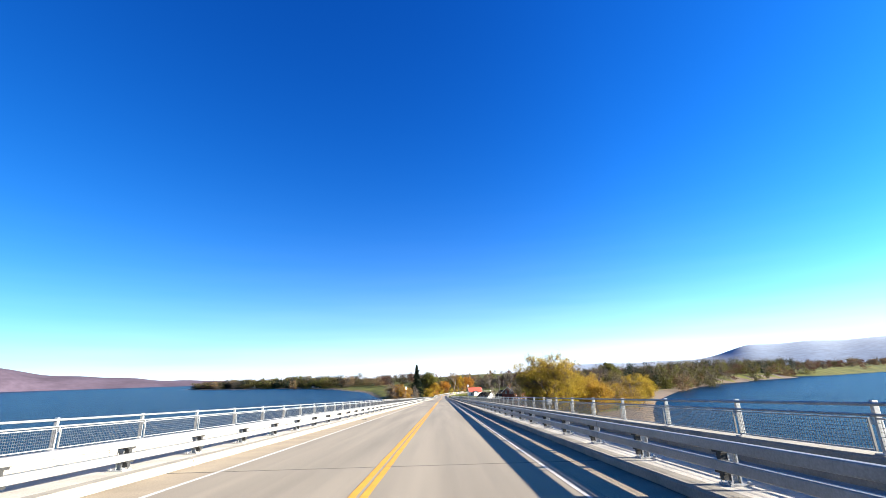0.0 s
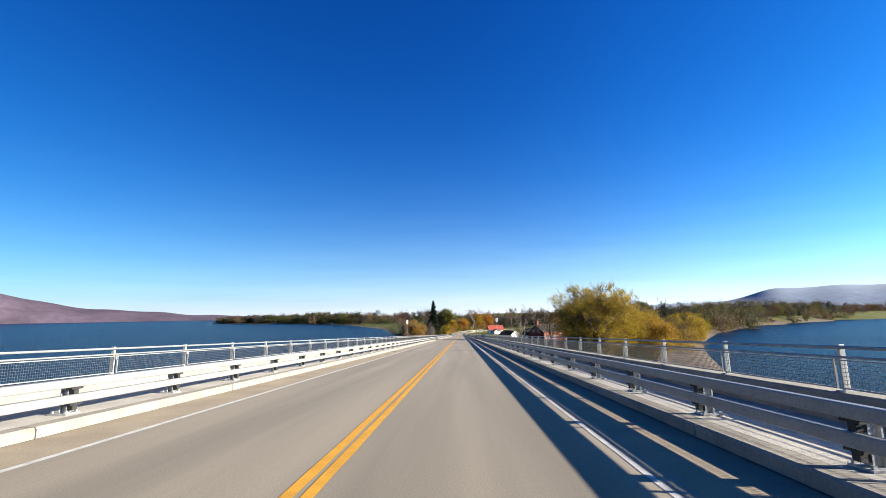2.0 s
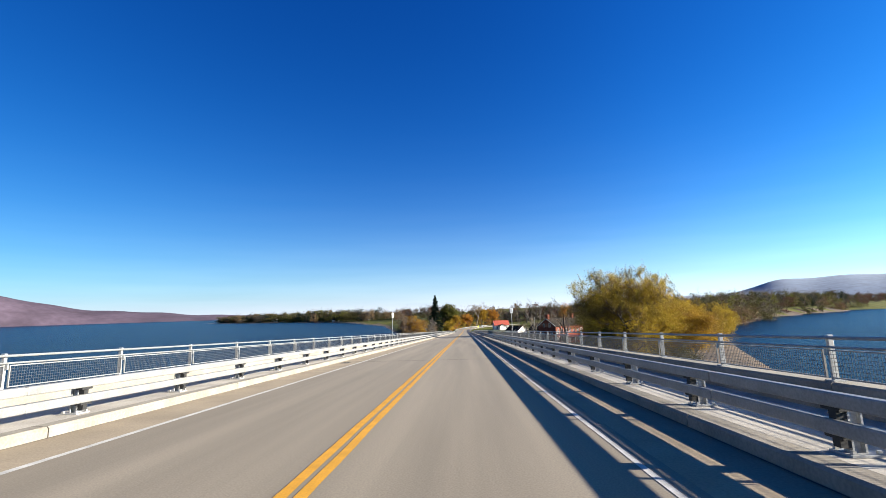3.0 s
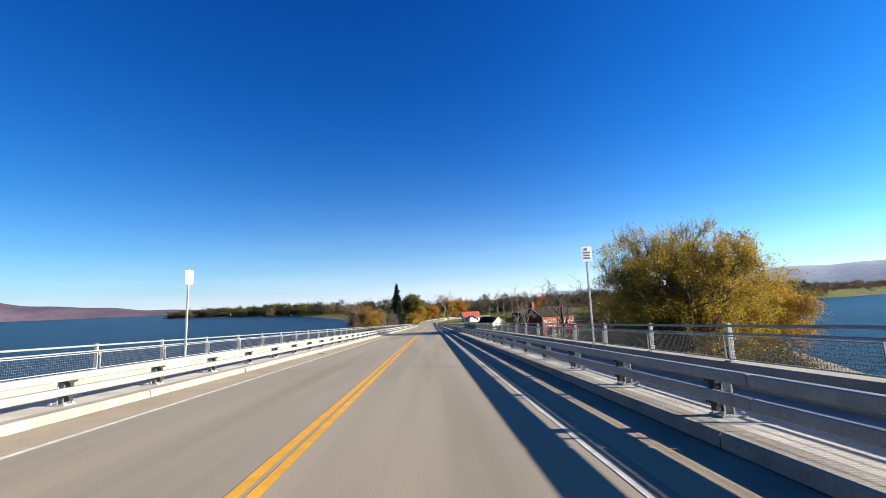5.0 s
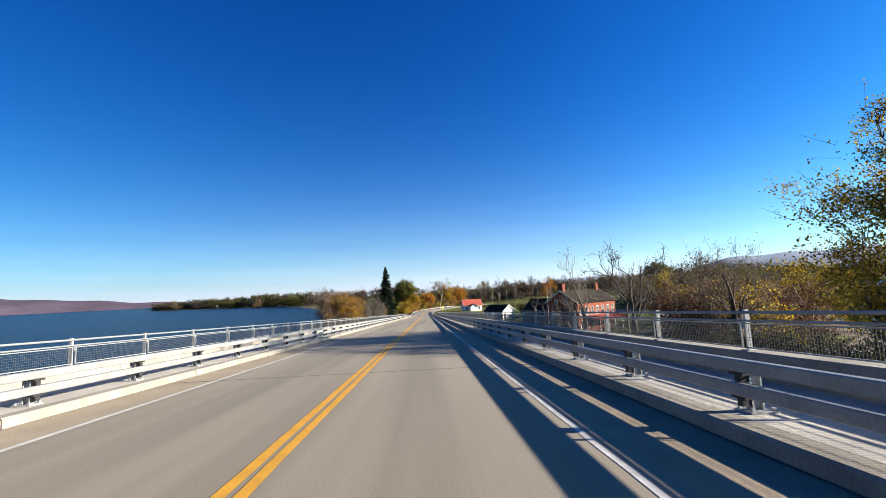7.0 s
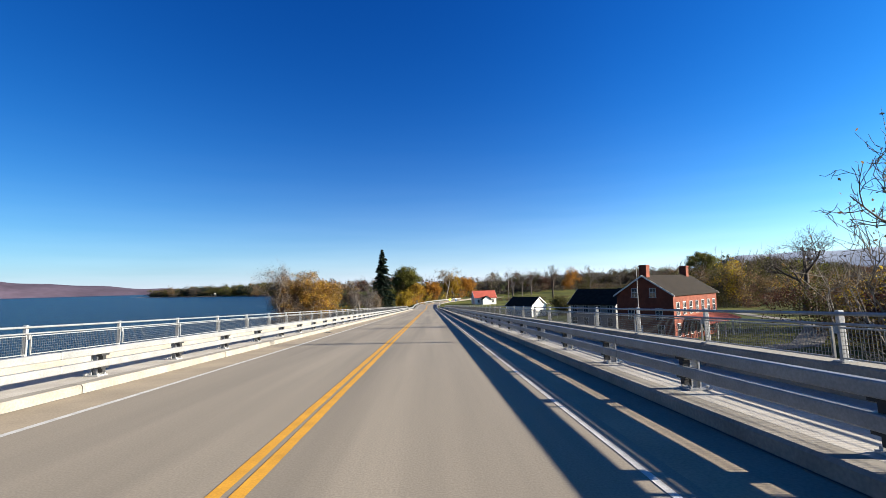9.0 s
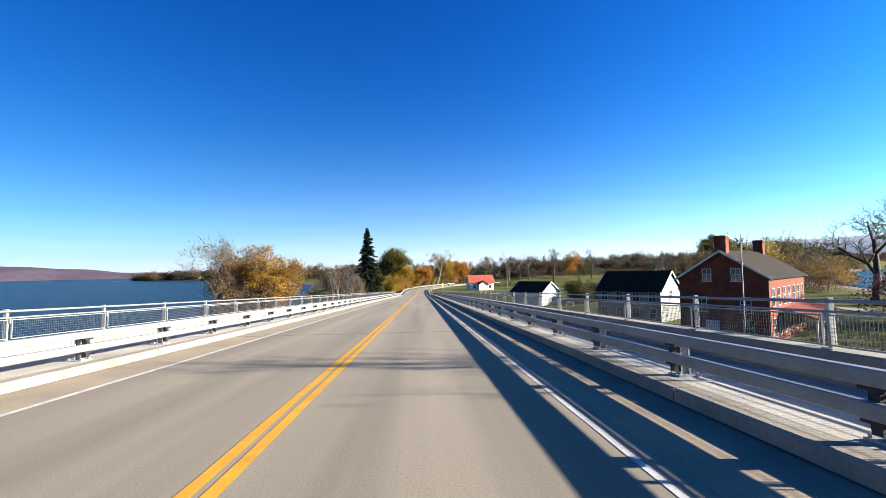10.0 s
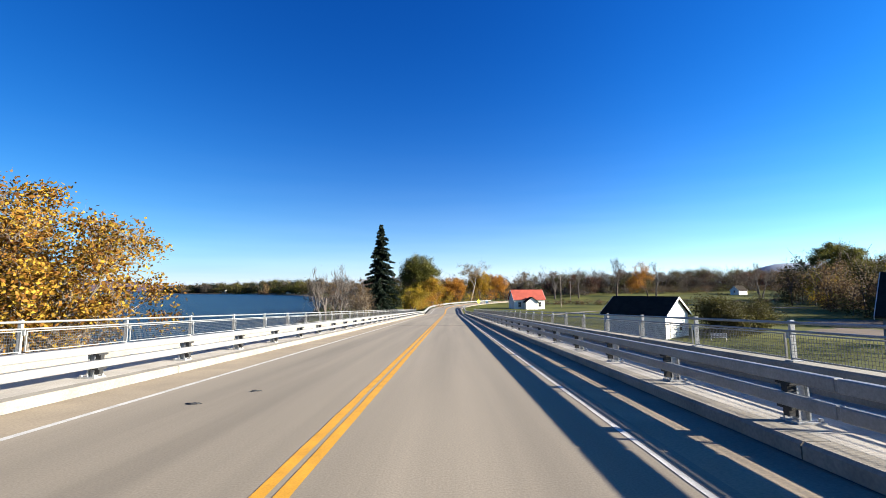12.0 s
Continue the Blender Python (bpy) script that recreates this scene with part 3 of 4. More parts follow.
def grow(rng, height, spread_, stems=1, levels=4, lean=0.12, forks=(3, 5), first=0.3, droop=0.0):
    """A branching skeleton. Returns limb rows and the twig tips with the limb depth."""
    segs, tips = [], []

    def branch(p, d, length, r, depth):
        k = 4 if depth == 0 else 3
        pts = [p]
        for i in range(k):
            d = d + rng.normal(0, 0.13 + 0.05 * depth, 3) + np.array([0, 0, 0.05 - droop * depth])
            d = d / np.linalg.norm(d)
            q = pts[-1] + d * length / k
            ra, rb = r * (1 - 0.6 * i / k), r * (1 - 0.6 * (i + 1) / k)
            segs.append((pts[-1], q, ra, rb))
            pts.append(q)
        if depth >= levels:
            tips.append(pts[-1])
            tips.append(pts[-2])
            return
        for c in range(rng.integers(forks[0], forks[1] + 1)):
            t = rng.uniform(first if depth == 0 else 0.25, 1.0)
            i = min(int(t * k), k - 1)
            o = pts[i] + (pts[i + 1] - pts[i]) * (t * k - i)
            side = rng.normal(size=3)
            side[2] *= 0.35
            side -= d * (side @ d)
            side /= np.linalg.norm(side) + 1e-9
            nd = d * rng.uniform(0.45, 0.9) + side * rng.uniform(0.5, 1.0) * spread_ + np.array([0, 0, 0.15])
            branch(o, nd / np.linalg.norm(nd), length * rng.uniform(0.5, 0.72), max(0.012, r * (0.55 - 0.25 * t) + 0.004), depth + 1)
        tips.append(pts[-1])

    for s in range(stems):
        a = rng.uniform(0, 6.28)
        d = np.array([math.cos(a) * lean * (s > 0) * 4 + rng.normal(0, 0.04), math.sin(a) * lean * (s > 0) * 4 + rng.normal(0, 0.04), 1.0])
        branch(np.array([rng.normal(0, 0.35) * (s > 0), rng.normal(0, 0.35) * (s > 0), -0.3]), d / np.linalg.norm(d), height * 0.55 * rng.uniform(0.85, 1.0), height * 0.022 * (1.0 if s == 0 else 0.75), 0)
    return segs, np.array(tips)


def tree(name, x, y, height, width, seed, leaf_mat, label, leaves=8000, leaf=0.28, bark=None, stems=1, levels=4, spread_=0.8, scatter=0.5, forks=(3, 5), first=0.3, category="tree", group="", thick=1.0, fill=0, low=0.12, twigs=0):
    """A tree with its trunk and limbs, and a crown of separate leaves round the twigs. fill: further sprays that round out a full crown, down to the share low of its height."""
    rng = np.random.default_rng(seed)
    segs, tips = grow(rng, height, spread_, stems, levels, forks=forks, first=first)
    ext = np.array([s[1] for s in segs])
    top, wide = ext[:, 2].max(), np.percentile(np.hypot(ext[:, 0], ext[:, 1]), 98)
    k = np.array([width / 2 / wide, width / 2 / wide, height / top])
    segs = [(a * k, b * k, r0 * thick + 0.006 * (thick > 1), r1 * thick + 0.006 * (thick > 1)) for a, b, r0, r1 in segs]
    tips = tips * k
    if fill:
        mid, radii = np.array([0, 0, height * (0.5 + low / 2)]), np.array([width / 2, width / 2, height * (0.5 - low / 2)])

        def rounded(q):
            u = (q - mid) / radii
            n = np.linalg.norm(u, axis=-1, keepdims=True)
            return np.where(n > 0.97, mid + u / n * radii * (0.97 - 0.05 * np.sin(q[..., :1] * 1.3 + q[..., 2:] * 0.9)), q)

        segs = [(a if a[2] < 2 else rounded(a), b if b[2] < 2 else rounded(b), r0, r1) for a, b, r0, r1 in segs]
        tips = rounded(tips)
        d = rng.normal(size=(fill, 3))
        d /= np.linalg.norm(d, axis=1, keepdims=True)
        lump = 1 + 0.16 * np.sin(5 * d[:, :1] + seed) * np.sin(4 * d[:, 1:2] + 2 * seed) + 0.10 * np.sin(11 * d[:, 2:] + 7 * d[:, :1])
        sprays = mid + d * radii * lump * rng.uniform(0.3, 1.0, (fill, 1)) ** 0.5 * 0.9
        joints = np.array([q[1] for q in segs])
        for q in sprays:
            j = joints[np.argmin(((joints - q) ** 2).sum(1) + 4.0 * np.maximum(0, joints[:, 2] - q[2]) ** 2)]
            segs.append((j, q, 0.03, 0.012))
        puff = rng.normal(0, 1, (len(tips), 3)) * np.array([0.035, 0.035, 0.02]) * width
        tips = np.concatenate([tips, sprays[rng.integers(0, fill, len(tips))] + puff])
    if twigs:
        start = tips[rng.integers(0, len(tips), twigs)]
        way = rng.normal(0, 0.45, (twigs, 3)) + (start - [0, 0, height * 0.3]) / width * 1.3 + [0, 0, 0.25]
        end = start + way * rng.uniform(0.5, 1.25, (twigs, 1))
        segs += [(a, b, 0.014, 0.005) for a, b in zip(start, end)]
        tips = np.concatenate([tips, start + (end - start) * rng.uniform(0.2, 0.9, (twigs, 1))])
    t = thing(name, pose(x, y, gz(x, y)), label, category, group)
    v, f = limbs(segs)
    smooth(part("trunk", mesh_np("trunk", v, f, bark or M_BARK), None, t))
    if leaves:
        c = tips[rng.integers(0, len(tips), leaves)] + rng.normal(0, scatter, (leaves, 3))
        c[:, 2] = np.maximum(c[:, 2], 0.2)
        v, f = quads(c, leaf * rng.uniform(0.6, 1.3, leaves), rng, 0.2)
        part("crown", mesh_np("crown", v, f, leaf_mat), None, t)
    return t


def spruce(x, y, height, width, seed, label):
    rng = np.random.default_rng(seed)
    t = thing("spruce_tree", pose(x, y, gz(x, y)), label, "tree")
    segs, cs = [((0, 0, -0.3), (0, 0, height * 0.98), height * 0.018, 0.03)], []
    z = 0.8
    while z < height * 0.985:
        u = 1 - z / height
        reach = width / 2 * (u ** 0.75) * rng.uniform(0.7, 1.08) + 0.15
        for b in range(int(rng.integers(5, 8))):
            a = rng.uniform(0, 6.28)
            R = reach * rng.uniform(0.6, 1.12)
            end = np.array([math.cos(a) * R, math.sin(a) * R, z - R * 0.28 + 0.2])
            start = np.array([0, 0, z])
            segs.append((start, end, 0.035, 0.01))
            m = max(8, int(R * 60))
            s = rng.uniform(0.1, 1.02, m)[:, None]
            cs.append(start + (end - start) * s + rng.normal(0, 1, (m, 3)) * np.array([0.16, 0.16, 0.13]) - np.array([0, 0, 0.12]) * s)
        z += 0.34 + 0.25 * rng.uniform()
    v, f = limbs(segs)
    part("trunk", mesh_np("trunk", v, f, M_BARK), None, t)
    c = np.concatenate(cs)
    v, f = quads(c, rng.uniform(0.35, 0.75, len(c)), rng, 0.45, 0.6)
    part("crown", mesh_np("crown", v, f, L_SPRUCE), None, t)
    return t


def woods(name, spots, leaf_mats, seed, label, per=220, leaf=0.7, bark=None, category="woods"):
    """Many far trees as one growth: stems with forking limbs and twigs, and dense crowns of uneven clumps that reach the ground."""
    rng = np.random.default_rng(seed)
    segs, cs, sz, kinds = [], [], [], []
    for x, y, h, w in spots:
        g = gz(x, y)
        p = np.array([x, y, g])
        segs.append((p - [0, 0, 0.3], p + [rng.normal(0, 0.05) * h, rng.normal(0, 0.05) * h, h * 0.6], h * 0.014, h * 0.006))
        for b in range(9):
            a, r = rng.uniform(0, 6.28), rng.uniform(0.15, 0.42) * w
            z = h * rng.uniform(0.25, 0.6)
            q = p + [math.cos(a) * r, math.sin(a) * r, min(0.95 * h, z + h * rng.uniform(0.2, 0.45))]
            segs.append((p + [0, 0, z], q, h * 0.007, h * 0.003))
            for c in range(3):
                segs.append((q, q + rng.normal(0, 1, 3) * np.array([0.07 * w, 0.07 * w, 0.03 * h]) + [0, 0, 0.07 * h], h * 0.003, h * 0.0012))
        lobes = rng.uniform(-1, 1, (16, 3)) * np.array([w * 0.36, w * 0.36, h * 0.34]) + p + [0, 0, h * 0.42]
        shrink = np.sqrt(np.clip(1 - ((lobes[:, 2:3] - g) / h - 0.35) ** 2 * 2.2, 0.1, 1))
        lobes[:, :2] = p[:2] + (lobes[:, :2] - p[:2]) * shrink
        d = rng.normal(0, 1, (per, 3))
        d *= (rng.uniform(0, 1, (per, 1)) ** 0.4) / np.linalg.norm(d, axis=1, keepdims=True)
        c = lobes[rng.integers(0, 16, per)] + d * np.array([w * 0.19, w * 0.19, h * 0.16])
        c[:, 2] = np.clip(c[:, 2], g + 0.1, None)
        cs.append(c)
        kinds.append(np.full(per, rng.integers(1, len(leaf_mats) + 1)))
        sz.append(leaf * rng.uniform(0.5, 1.2, per) * (0.6 + 0.04 * h))
    v, f = limbs(segs, 3)
    v2, f2 = quads(np.concatenate(cs), np.concatenate(sz), rng, 0.2)
    ob = new(name, mesh_np(name, np.concatenate([v, v2]), np.concatenate([f, f2 + len(v)]), bark or M_BARK))
    for m in leaf_mats:
        ob.data.materials.append(m)
    ob.data.polygons.foreach_set("material_index", np.concatenate([np.zeros(len(f)), *kinds]).astype(np.int32))
    return tagged(ob, label, category, kind="stuff")


def belt(rng, pts, n, across, h, w):
    """Spots scattered along a line of (x, y)."""
    pts = np.array(pts, float)
    d = np.r_[0, np.cumsum(np.hypot(*np.diff(pts, axis=0).T))]
    s = rng.uniform(0, d[-1], n)
    x, y = np.interp(s, d, pts[:, 0]) + rng.normal(0, across, n), np.interp(s, d, pts[:, 1]) + rng.normal(0, across, n)
    return [(a, b, rng.uniform(*h), rng.uniform(*w)) for a, b in zip(x, y)]


# shore by the bridge
tree("broad_tree", 33.0, 155, 22.2, 26.5, 5, L_OLIVE, "broad multi-stemmed tree with olive and yellow autumn leaves", 190000, 0.185, stems=8, levels=5, scatter=0.24, first=0.15, forks=(3, 4), thick=2.2, fill=260, low=0.08, twigs=7000)
tree("shore_tree", 47.5, 160, 15.5, 16, 6, L_YELLOW, "yellow autumn tree on the lake shore", 50000, 0.22, stems=4, group="yellow shore trees", fill=110, scatter=0.35, twigs=1500)
tree("shore_tree", 52, 174, 13.5, 14, 7, L_YELLOW, "yellow autumn tree on the lake shore", 40000, 0.24, stems=4, group="yellow shore trees", fill=110, scatter=0.35, twigs=1500)
tree("shore_tree", 98, 246, 15.5, 17, 8, L_OLIVE, "olive autumn tree on the lake shore", 26000, 0.32, stems=3, group="yellow shore trees", fill=160, scatter=0.45)
tree("bare_tree", 19.5, 190, 15.0, 12.5, 10, L_BROWN, "bare pale tree with thin spreading branches", 200, 0.2, M_BARK_PALE, stems=3, levels=5, thick=1.1, spread_=1.2, forks=(2, 3), group="bare trees", twigs=350)
tree("bare_tree", 29, 198, 13, 11, 9, L_BROWN, "bare grey tree with thin spreading branches", 300, 0.2, M_BARK_GREY, stems=2, levels=5, thick=1.1, spread_=1.1, forks=(2, 3), group="bare trees", twigs=300)
tree("bare_tree", 35.5, 185, 15, 16, 11, L_BROWN, "bare grey tree with a few brown leaves", 3500, 0.18, M_BARK, stems=3, levels=5, thick=1.3, spread_=1.2, forks=(2, 3), group="bare trees", twigs=500)
tree("bare_tree", 30.5, 202, 17.5, 15, 12, L_BROWN, "tall bare dark tree with crooked limbs", 100, 0.25, M_BARK, levels=5, thick=1.25, forks=(2, 4), spread_=1.0, group="bare trees")
tree("bare_tree", 89, 284, 21, 24, 13, L_BROWN, "broad bare dark tree with crooked limbs", 300, 0.2, M_BARK, levels=5, thick=1.9, spread_=1.1, group="bare trees", twigs=900)
tree("autumn_bush", -22.6, 264.5, 12.3, 13.5, 14, L_GOLD, "large bush with golden and orange autumn leaves", 32000, 0.22, M_BARK_PALE, stems=7, levels=5, first=0.1, scatter=0.26, forks=(3, 4), category="bush", fill=70, low=0.02)
tree("undergrowth", 24, 152, 5.5, 11, 71, L_ORANGE, "low rusty orange undergrowth below the broad tree", 12000, 0.24, stems=7, levels=3, first=0.05, category="bush", group="undergrowth", fill=40, low=0.02)
tree("undergrowth", 30, 164, 6, 12, 72, L_RUST, "low brown undergrowth below the broad tree", 12000, 0.24, stems=7, levels=3, first=0.05, category="bush", group="undergrowth", fill=40, low=0.02)
tree("undergrowth", 40, 150, 6.5, 13, 73, L_MOSS, "low dark olive undergrowth below the broad tree", 14000, 0.24, stems=7, levels=3, first=0.05, category="bush", group="undergrowth", fill=40, low=0.02)
tree("undergrowth", 33, 176, 6, 12, 74, L_MOSS, "low dark green undergrowth among the bare trees", 12000, 0.24, stems=7, levels=3, first=0.05, category="bush", group="undergrowth", fill=40, low=0.02)
tree("autumn_bush", -26.0, 261.5, 13.2, 12, 34, L_RUST, "tall half-bare bush with tan twigs and few leaves", 12000, 0.20, M_BARK_GREY, stems=7, levels=5, first=0.1, scatter=0.4, forks=(3, 4), category="bush", twigs=1200)
tree("bare_tree", -18.5, 316, 11, 7, 15, L_BROWN, "bare grey tree by the lake", 60, 0.2, M_BARK_GREY, stems=2, levels=4, thick=1.3, group="bare trees")
tree("bare_tree", -22, 321, 11, 7, 16, L_BROWN, "bare grey tree by the lake", 60, 0.2, M_BARK_GREY, stems=2, levels=4, thick=1.3, group="bare trees")
tree("shore_bush", -17.5, 336, 8, 7, 17, L_BROWN, "tan leafless bush beside the spruce", 3500, 0.22, M_BARK_PALE, stems=5, first=0.1, category="bush")
spruce(-19.6, 371, 25.0, 12.5, 18, "tall dark green spruce beside the road")
tree("green_tree", -11.7, 420, 19.5, 16, 19, L_GREEN, "tall round green leafy tree", 40000, 0.40, stems=4, scatter=0.6, fill=150)
tree("shore_bush", -11.5, 382, 8.5, 8, 20, L_OLIVE, "olive green bush by the road", 12000, 0.25, stems=5, first=0.1, category="bush")
tree("yellow_tree", -7, 412, 11, 10, 21, L_YELLOW, "yellow autumn tree beside the road", 16000, 0.3, stems=3, group="autumn trees", fill=60, scatter=0.5)
tree("yellow_tree", 0.5, 440, 11.5, 12, 22, L_ORANGE, "orange autumn tree beside the road", 16000, 0.32, stems=3, group="autumn trees", fill=60, scatter=0.5)
tree("tall_bare_tree", 10, 478, 22, 18, 23, L_BROWN, "tall bare crown above yellow trees", 3000, 0.3, M_BARK_PALE, thick=1.2, levels=5)
tree("yellow_tree", 15, 488, 17, 14, 24, L_YELLOW, "tall golden autumn tree", 22000, 0.36, stems=2, group="autumn trees", fill=70, scatter=0.5)
tree("yellow_tree", 25, 505, 15, 14, 25, L_ORANGE, "orange autumn tree beside the road", 16000, 0.36, stems=2, group="autumn trees", fill=70, scatter=0.5)
tree("bare_tree", 68, 434, 19.5, 9, 26, L_BROWN, "slim bare tree in the field", 400, 0.3, M_BARK, levels=5, thick=1.2, group="bare trees")
tree("field_tree", 84, 442, 18, 16, 27, L_ORANGE, "half-bare orange tree in the field", 5000, 0.36, levels=5, group="field trees")
tree("pine_tree", 142, 412, 23.5, 21, 28, L_GREEN, "broad dark green pine above the woods", 40000, 0.4, stems=2, fill=34, low=0.35, scatter=0.5)
tree("shrub", 37, 304, 5.0, 8.5, 29, L_MOSS, "low dark olive shrub by the shed", 16000, 0.22, stems=7, levels=3, first=0.05, category="bush")
tree("shrub", 43.5, 309, 5.0, 9, 30, L_MOSS, "low dark olive shrub by the shed", 14000, 0.22, stems=7, levels=3, first=0.05, category="bush")

rs = np.random.default_rng(40)
woods("shore_woods", belt(rs, ((74, 208), (86, 232), (102, 270), (140, 345)), 40, 4, (9, 13), (9, 13)), (L_YELLOW, L_OLIVE, L_YELLOW), 41, "yellow brown trees along the muddy shore", 1200, 0.30)
woods("brown_woods", belt(rs, ((50, 205), (62, 232), (70, 258)), 34, 5, (8, 13), (8, 12)) + belt(rs, ((112, 345), (140, 390), (178, 445)), 36, 7, (9, 13), (8, 12)), (L_RUST, L_BROWN, L_MOSS, L_WINE, L_OLIVE), 42, "brown half-bare woods behind the shore", 1700, 0.38)
woods("far_shore_woods", belt(rs, ((170, 400), (310, 600), (600, 860), (1200, 1290), (2200, 1800)), 360, 16, (14, 21), (12, 20)), (L_GREY, L_MOSS, L_WINE, L_RUST), 43, "brown woods along the far shore", 480, 1.0)
woods("far_shore_woods", belt(rs, ((180, 420), (330, 630), (620, 880)), 130, 16, (17, 27), (13, 21)), (L_GREEN, L_MOSS, L_SPRUCE), 44, "dark green woods along the far shore", 480, 1.0)
woods("field_woods", belt(rs, ((45, 560), (120, 550), (220, 575), (300, 640), (420, 740)), 240, 12, (10, 17), (9, 15)), (L_GREY, L_MOSS, L_WINE, L_GREY), 45, "bare brown treeline behind the fields", 650, 0.7)
woods("hedge", belt(rs, ((52, 540), (120, 530), (220, 550), (300, 610)), 200, 8, (3, 6), (6, 10)), (L_RUST, L_MOSS, L_GREY), 53, "low brown hedge along the fields", 260, 0.5)
woods("garden_woods", belt(rs, ((94, 325), (116, 355), (140, 400), (190, 460)), 52, 10, (11, 19), (10, 15)), (L_MOSS, L_BROWN, L_OLIVE, L_MOSS, L_GREEN), 54, "olive and brown trees behind the brick house", 1700, 0.44)
woods("garden_woods", belt(rs, ((92, 320), (110, 345), (150, 405)), 26, 9, (6, 13), (8, 12)), (L_RUST, L_WINE, L_GREY), 55, "brown half-bare trees behind the brick house", 1700, 0.38)
woods("field_woods", belt(rs, ((50, 585), (150, 575), (260, 620)), 70, 10, (11, 17), (10, 16)), (L_GREEN, L_MOSS), 46, "dark trees in the far treeline", 650, 0.7)
woods("point_woods", belt(rs, ((-700, 1420), (-620, 1330), (-540, 1275)), 75, 16, (12, 22), (18, 30)), (L_WINE, L_MOSS, L_GREY), 47, "dark rusty woods on the wooded point", 420, 1.6)
woods("point_woods", belt(rs, ((-565, 1290), (-450, 1215), (-320, 1130), (-190, 950)), 120, 18, (13, 29), (16, 28)), (L_MOSS, L_BROWN, L_GREEN, L_SPRUCE, L_MOSS), 48, "green and yellow woods on the wooded point", 460, 1.5)
woods("bay_woods", belt(rs, ((-640, 1480), (-330, 1220), (-150, 960), (0, 740), (60, 640)), 210, 24, (13, 22), (13, 20)), (L_BROWN, L_MOSS, L_GREY, L_WINE), 49, "brown woods inland of the bay", 450, 1.0)
woods("bay_woods", belt(rs, ((-46, 440), (-30, 385), (-24, 350)), 26, 3, (6, 9), (6, 9)), (L_RUST, L_BROWN, L_GREY), 50, "rusty brown trees along the bay shore", 1000, 0.34)
woods("road_woods", belt(rs, ((-27, 405), (-14, 445), (6, 505), (40, 535)), 40, 4, (10, 15), (8, 12)), (L_GREEN, L_MOSS), 51, "dark green trees behind the bend", 900, 0.4)
woods("road_woods", belt(rs, ((-14, 388), (-8, 425), (2, 455), (14, 482), (34, 512)), 34, 3, (5, 9), (5, 8)), (L_YELLOW, L_ORANGE, L_OLIVE, L_RUST), 52, "yellow underwood along the bend", 900, 0.32)


# ---------------------------------------------------------------- houses
def house(name, x, y, turn, length, depth, eave, ridge, wall_mat, roof_mat, label, over=0.35, windows=(), doors=(), gable_windows=(), chimneys=(), base=None, corner=False):
    """A gabled house. Its ridge runs along its own x axis; windows are (face, place along it, sill, width, height)."""
    g = gz(x, y) if base is None else base
    h = thing(name, pose(x, y, g, 0, 0, turn), label, "house")
    L, D = length / 2, depth / 2
    part("wall", prism([(-D, -1.0), (D, -1.0), (D, eave), (0, ridge - 0.08), (-D, eave)], -L, L, "x"), wall_mat, h)
    s = (ridge - eave) / D
    roof = [(-D - over, eave - s * over), (0, ridge), (D + over, eave - s * over), (D + over, eave - s * over + 0.16), (0, ridge + 0.18), (-D - over, eave - s * over + 0.16)]
    part("roof", prism(roof, -L - over, L + over, "x"), roof_mat, h)
    for e in (-1, 1):
        bm = prism([(-D - over - 0.02, eave - s * over - 0.10), (0, ridge - 0.10), (D + over + 0.02, eave - s * over - 0.10), (D + over + 0.02, eave - s * over + 0.14), (0, ridge + 0.16), (-D - over - 0.02, eave - s * over + 0.14)],
                   e * (L + over + 0.003), e * (L + over + 0.053), "x")
        part("bargeboard", bm, M_TRIM, h)

    def place(face, u):
        return {"front": pose(u, -D, 0), "back": pose(u, D, 0, 0, 0, 180), "left": pose(-L, u, 0, 0, 0, -90), "right": pose(L, u, 0, 0, 0, 90)}[face]

    for face, u, sill, w, hh in windows:
        m = place(face, u)
        bm = blocks((-w / 2 - 0.06, -w / 2, -0.06, 0.02, sill - 0.1, sill + hh + 0.06), (w / 2, w / 2 + 0.06, -0.06, 0.02, sill - 0.1, sill + hh + 0.06), (-w / 2, w / 2, -0.06, 0.02, sill + hh, sill + hh + 0.06),
                    (-w / 2 - 0.14, w / 2 + 0.14, -0.11, 0.02, sill - 0.16, sill - 0.1), (-w / 2, w / 2, -0.05, 0.01, sill + hh / 2 - 0.03, sill + hh / 2 + 0.03), (-0.02, 0.02, -0.045, 0.01, sill, sill + hh))
        wi = part("window_frame", bm, M_TRIM, h)
        wi.matrix_basis = m
        part("pane", blocks((-w / 2, w / 2, -0.03, 0.01, sill - 0.1, sill + hh)), M_GLASS, wi)
    for face, u, w, hh, mat in doors:
        d = part("door", blocks((-w / 2, w / 2, -0.05, 0.02, 0, hh), (-w / 2 - 0.1, -w / 2, -0.07, 0.02, 0, hh + 0.1), (w / 2, w / 2 + 0.1, -0.07, 0.02, 0, hh + 0.1), (-w / 2, w / 2, -0.07, 0.02, hh, hh + 0.1)), mat, h)
        d.matrix_basis = place(face, u)
    for u, w, top in chimneys:
        c = part("chimney", blocks((u - w / 2, u + w / 2, -w / 2, w / 2, ridge - 0.9, top), (u - w / 2 - 0.08, u + w / 2 + 0.08, -w / 2 - 0.08, w / 2 + 0.08, top - 0.3, top - 0.12)), M_BRICK, h)
    return h


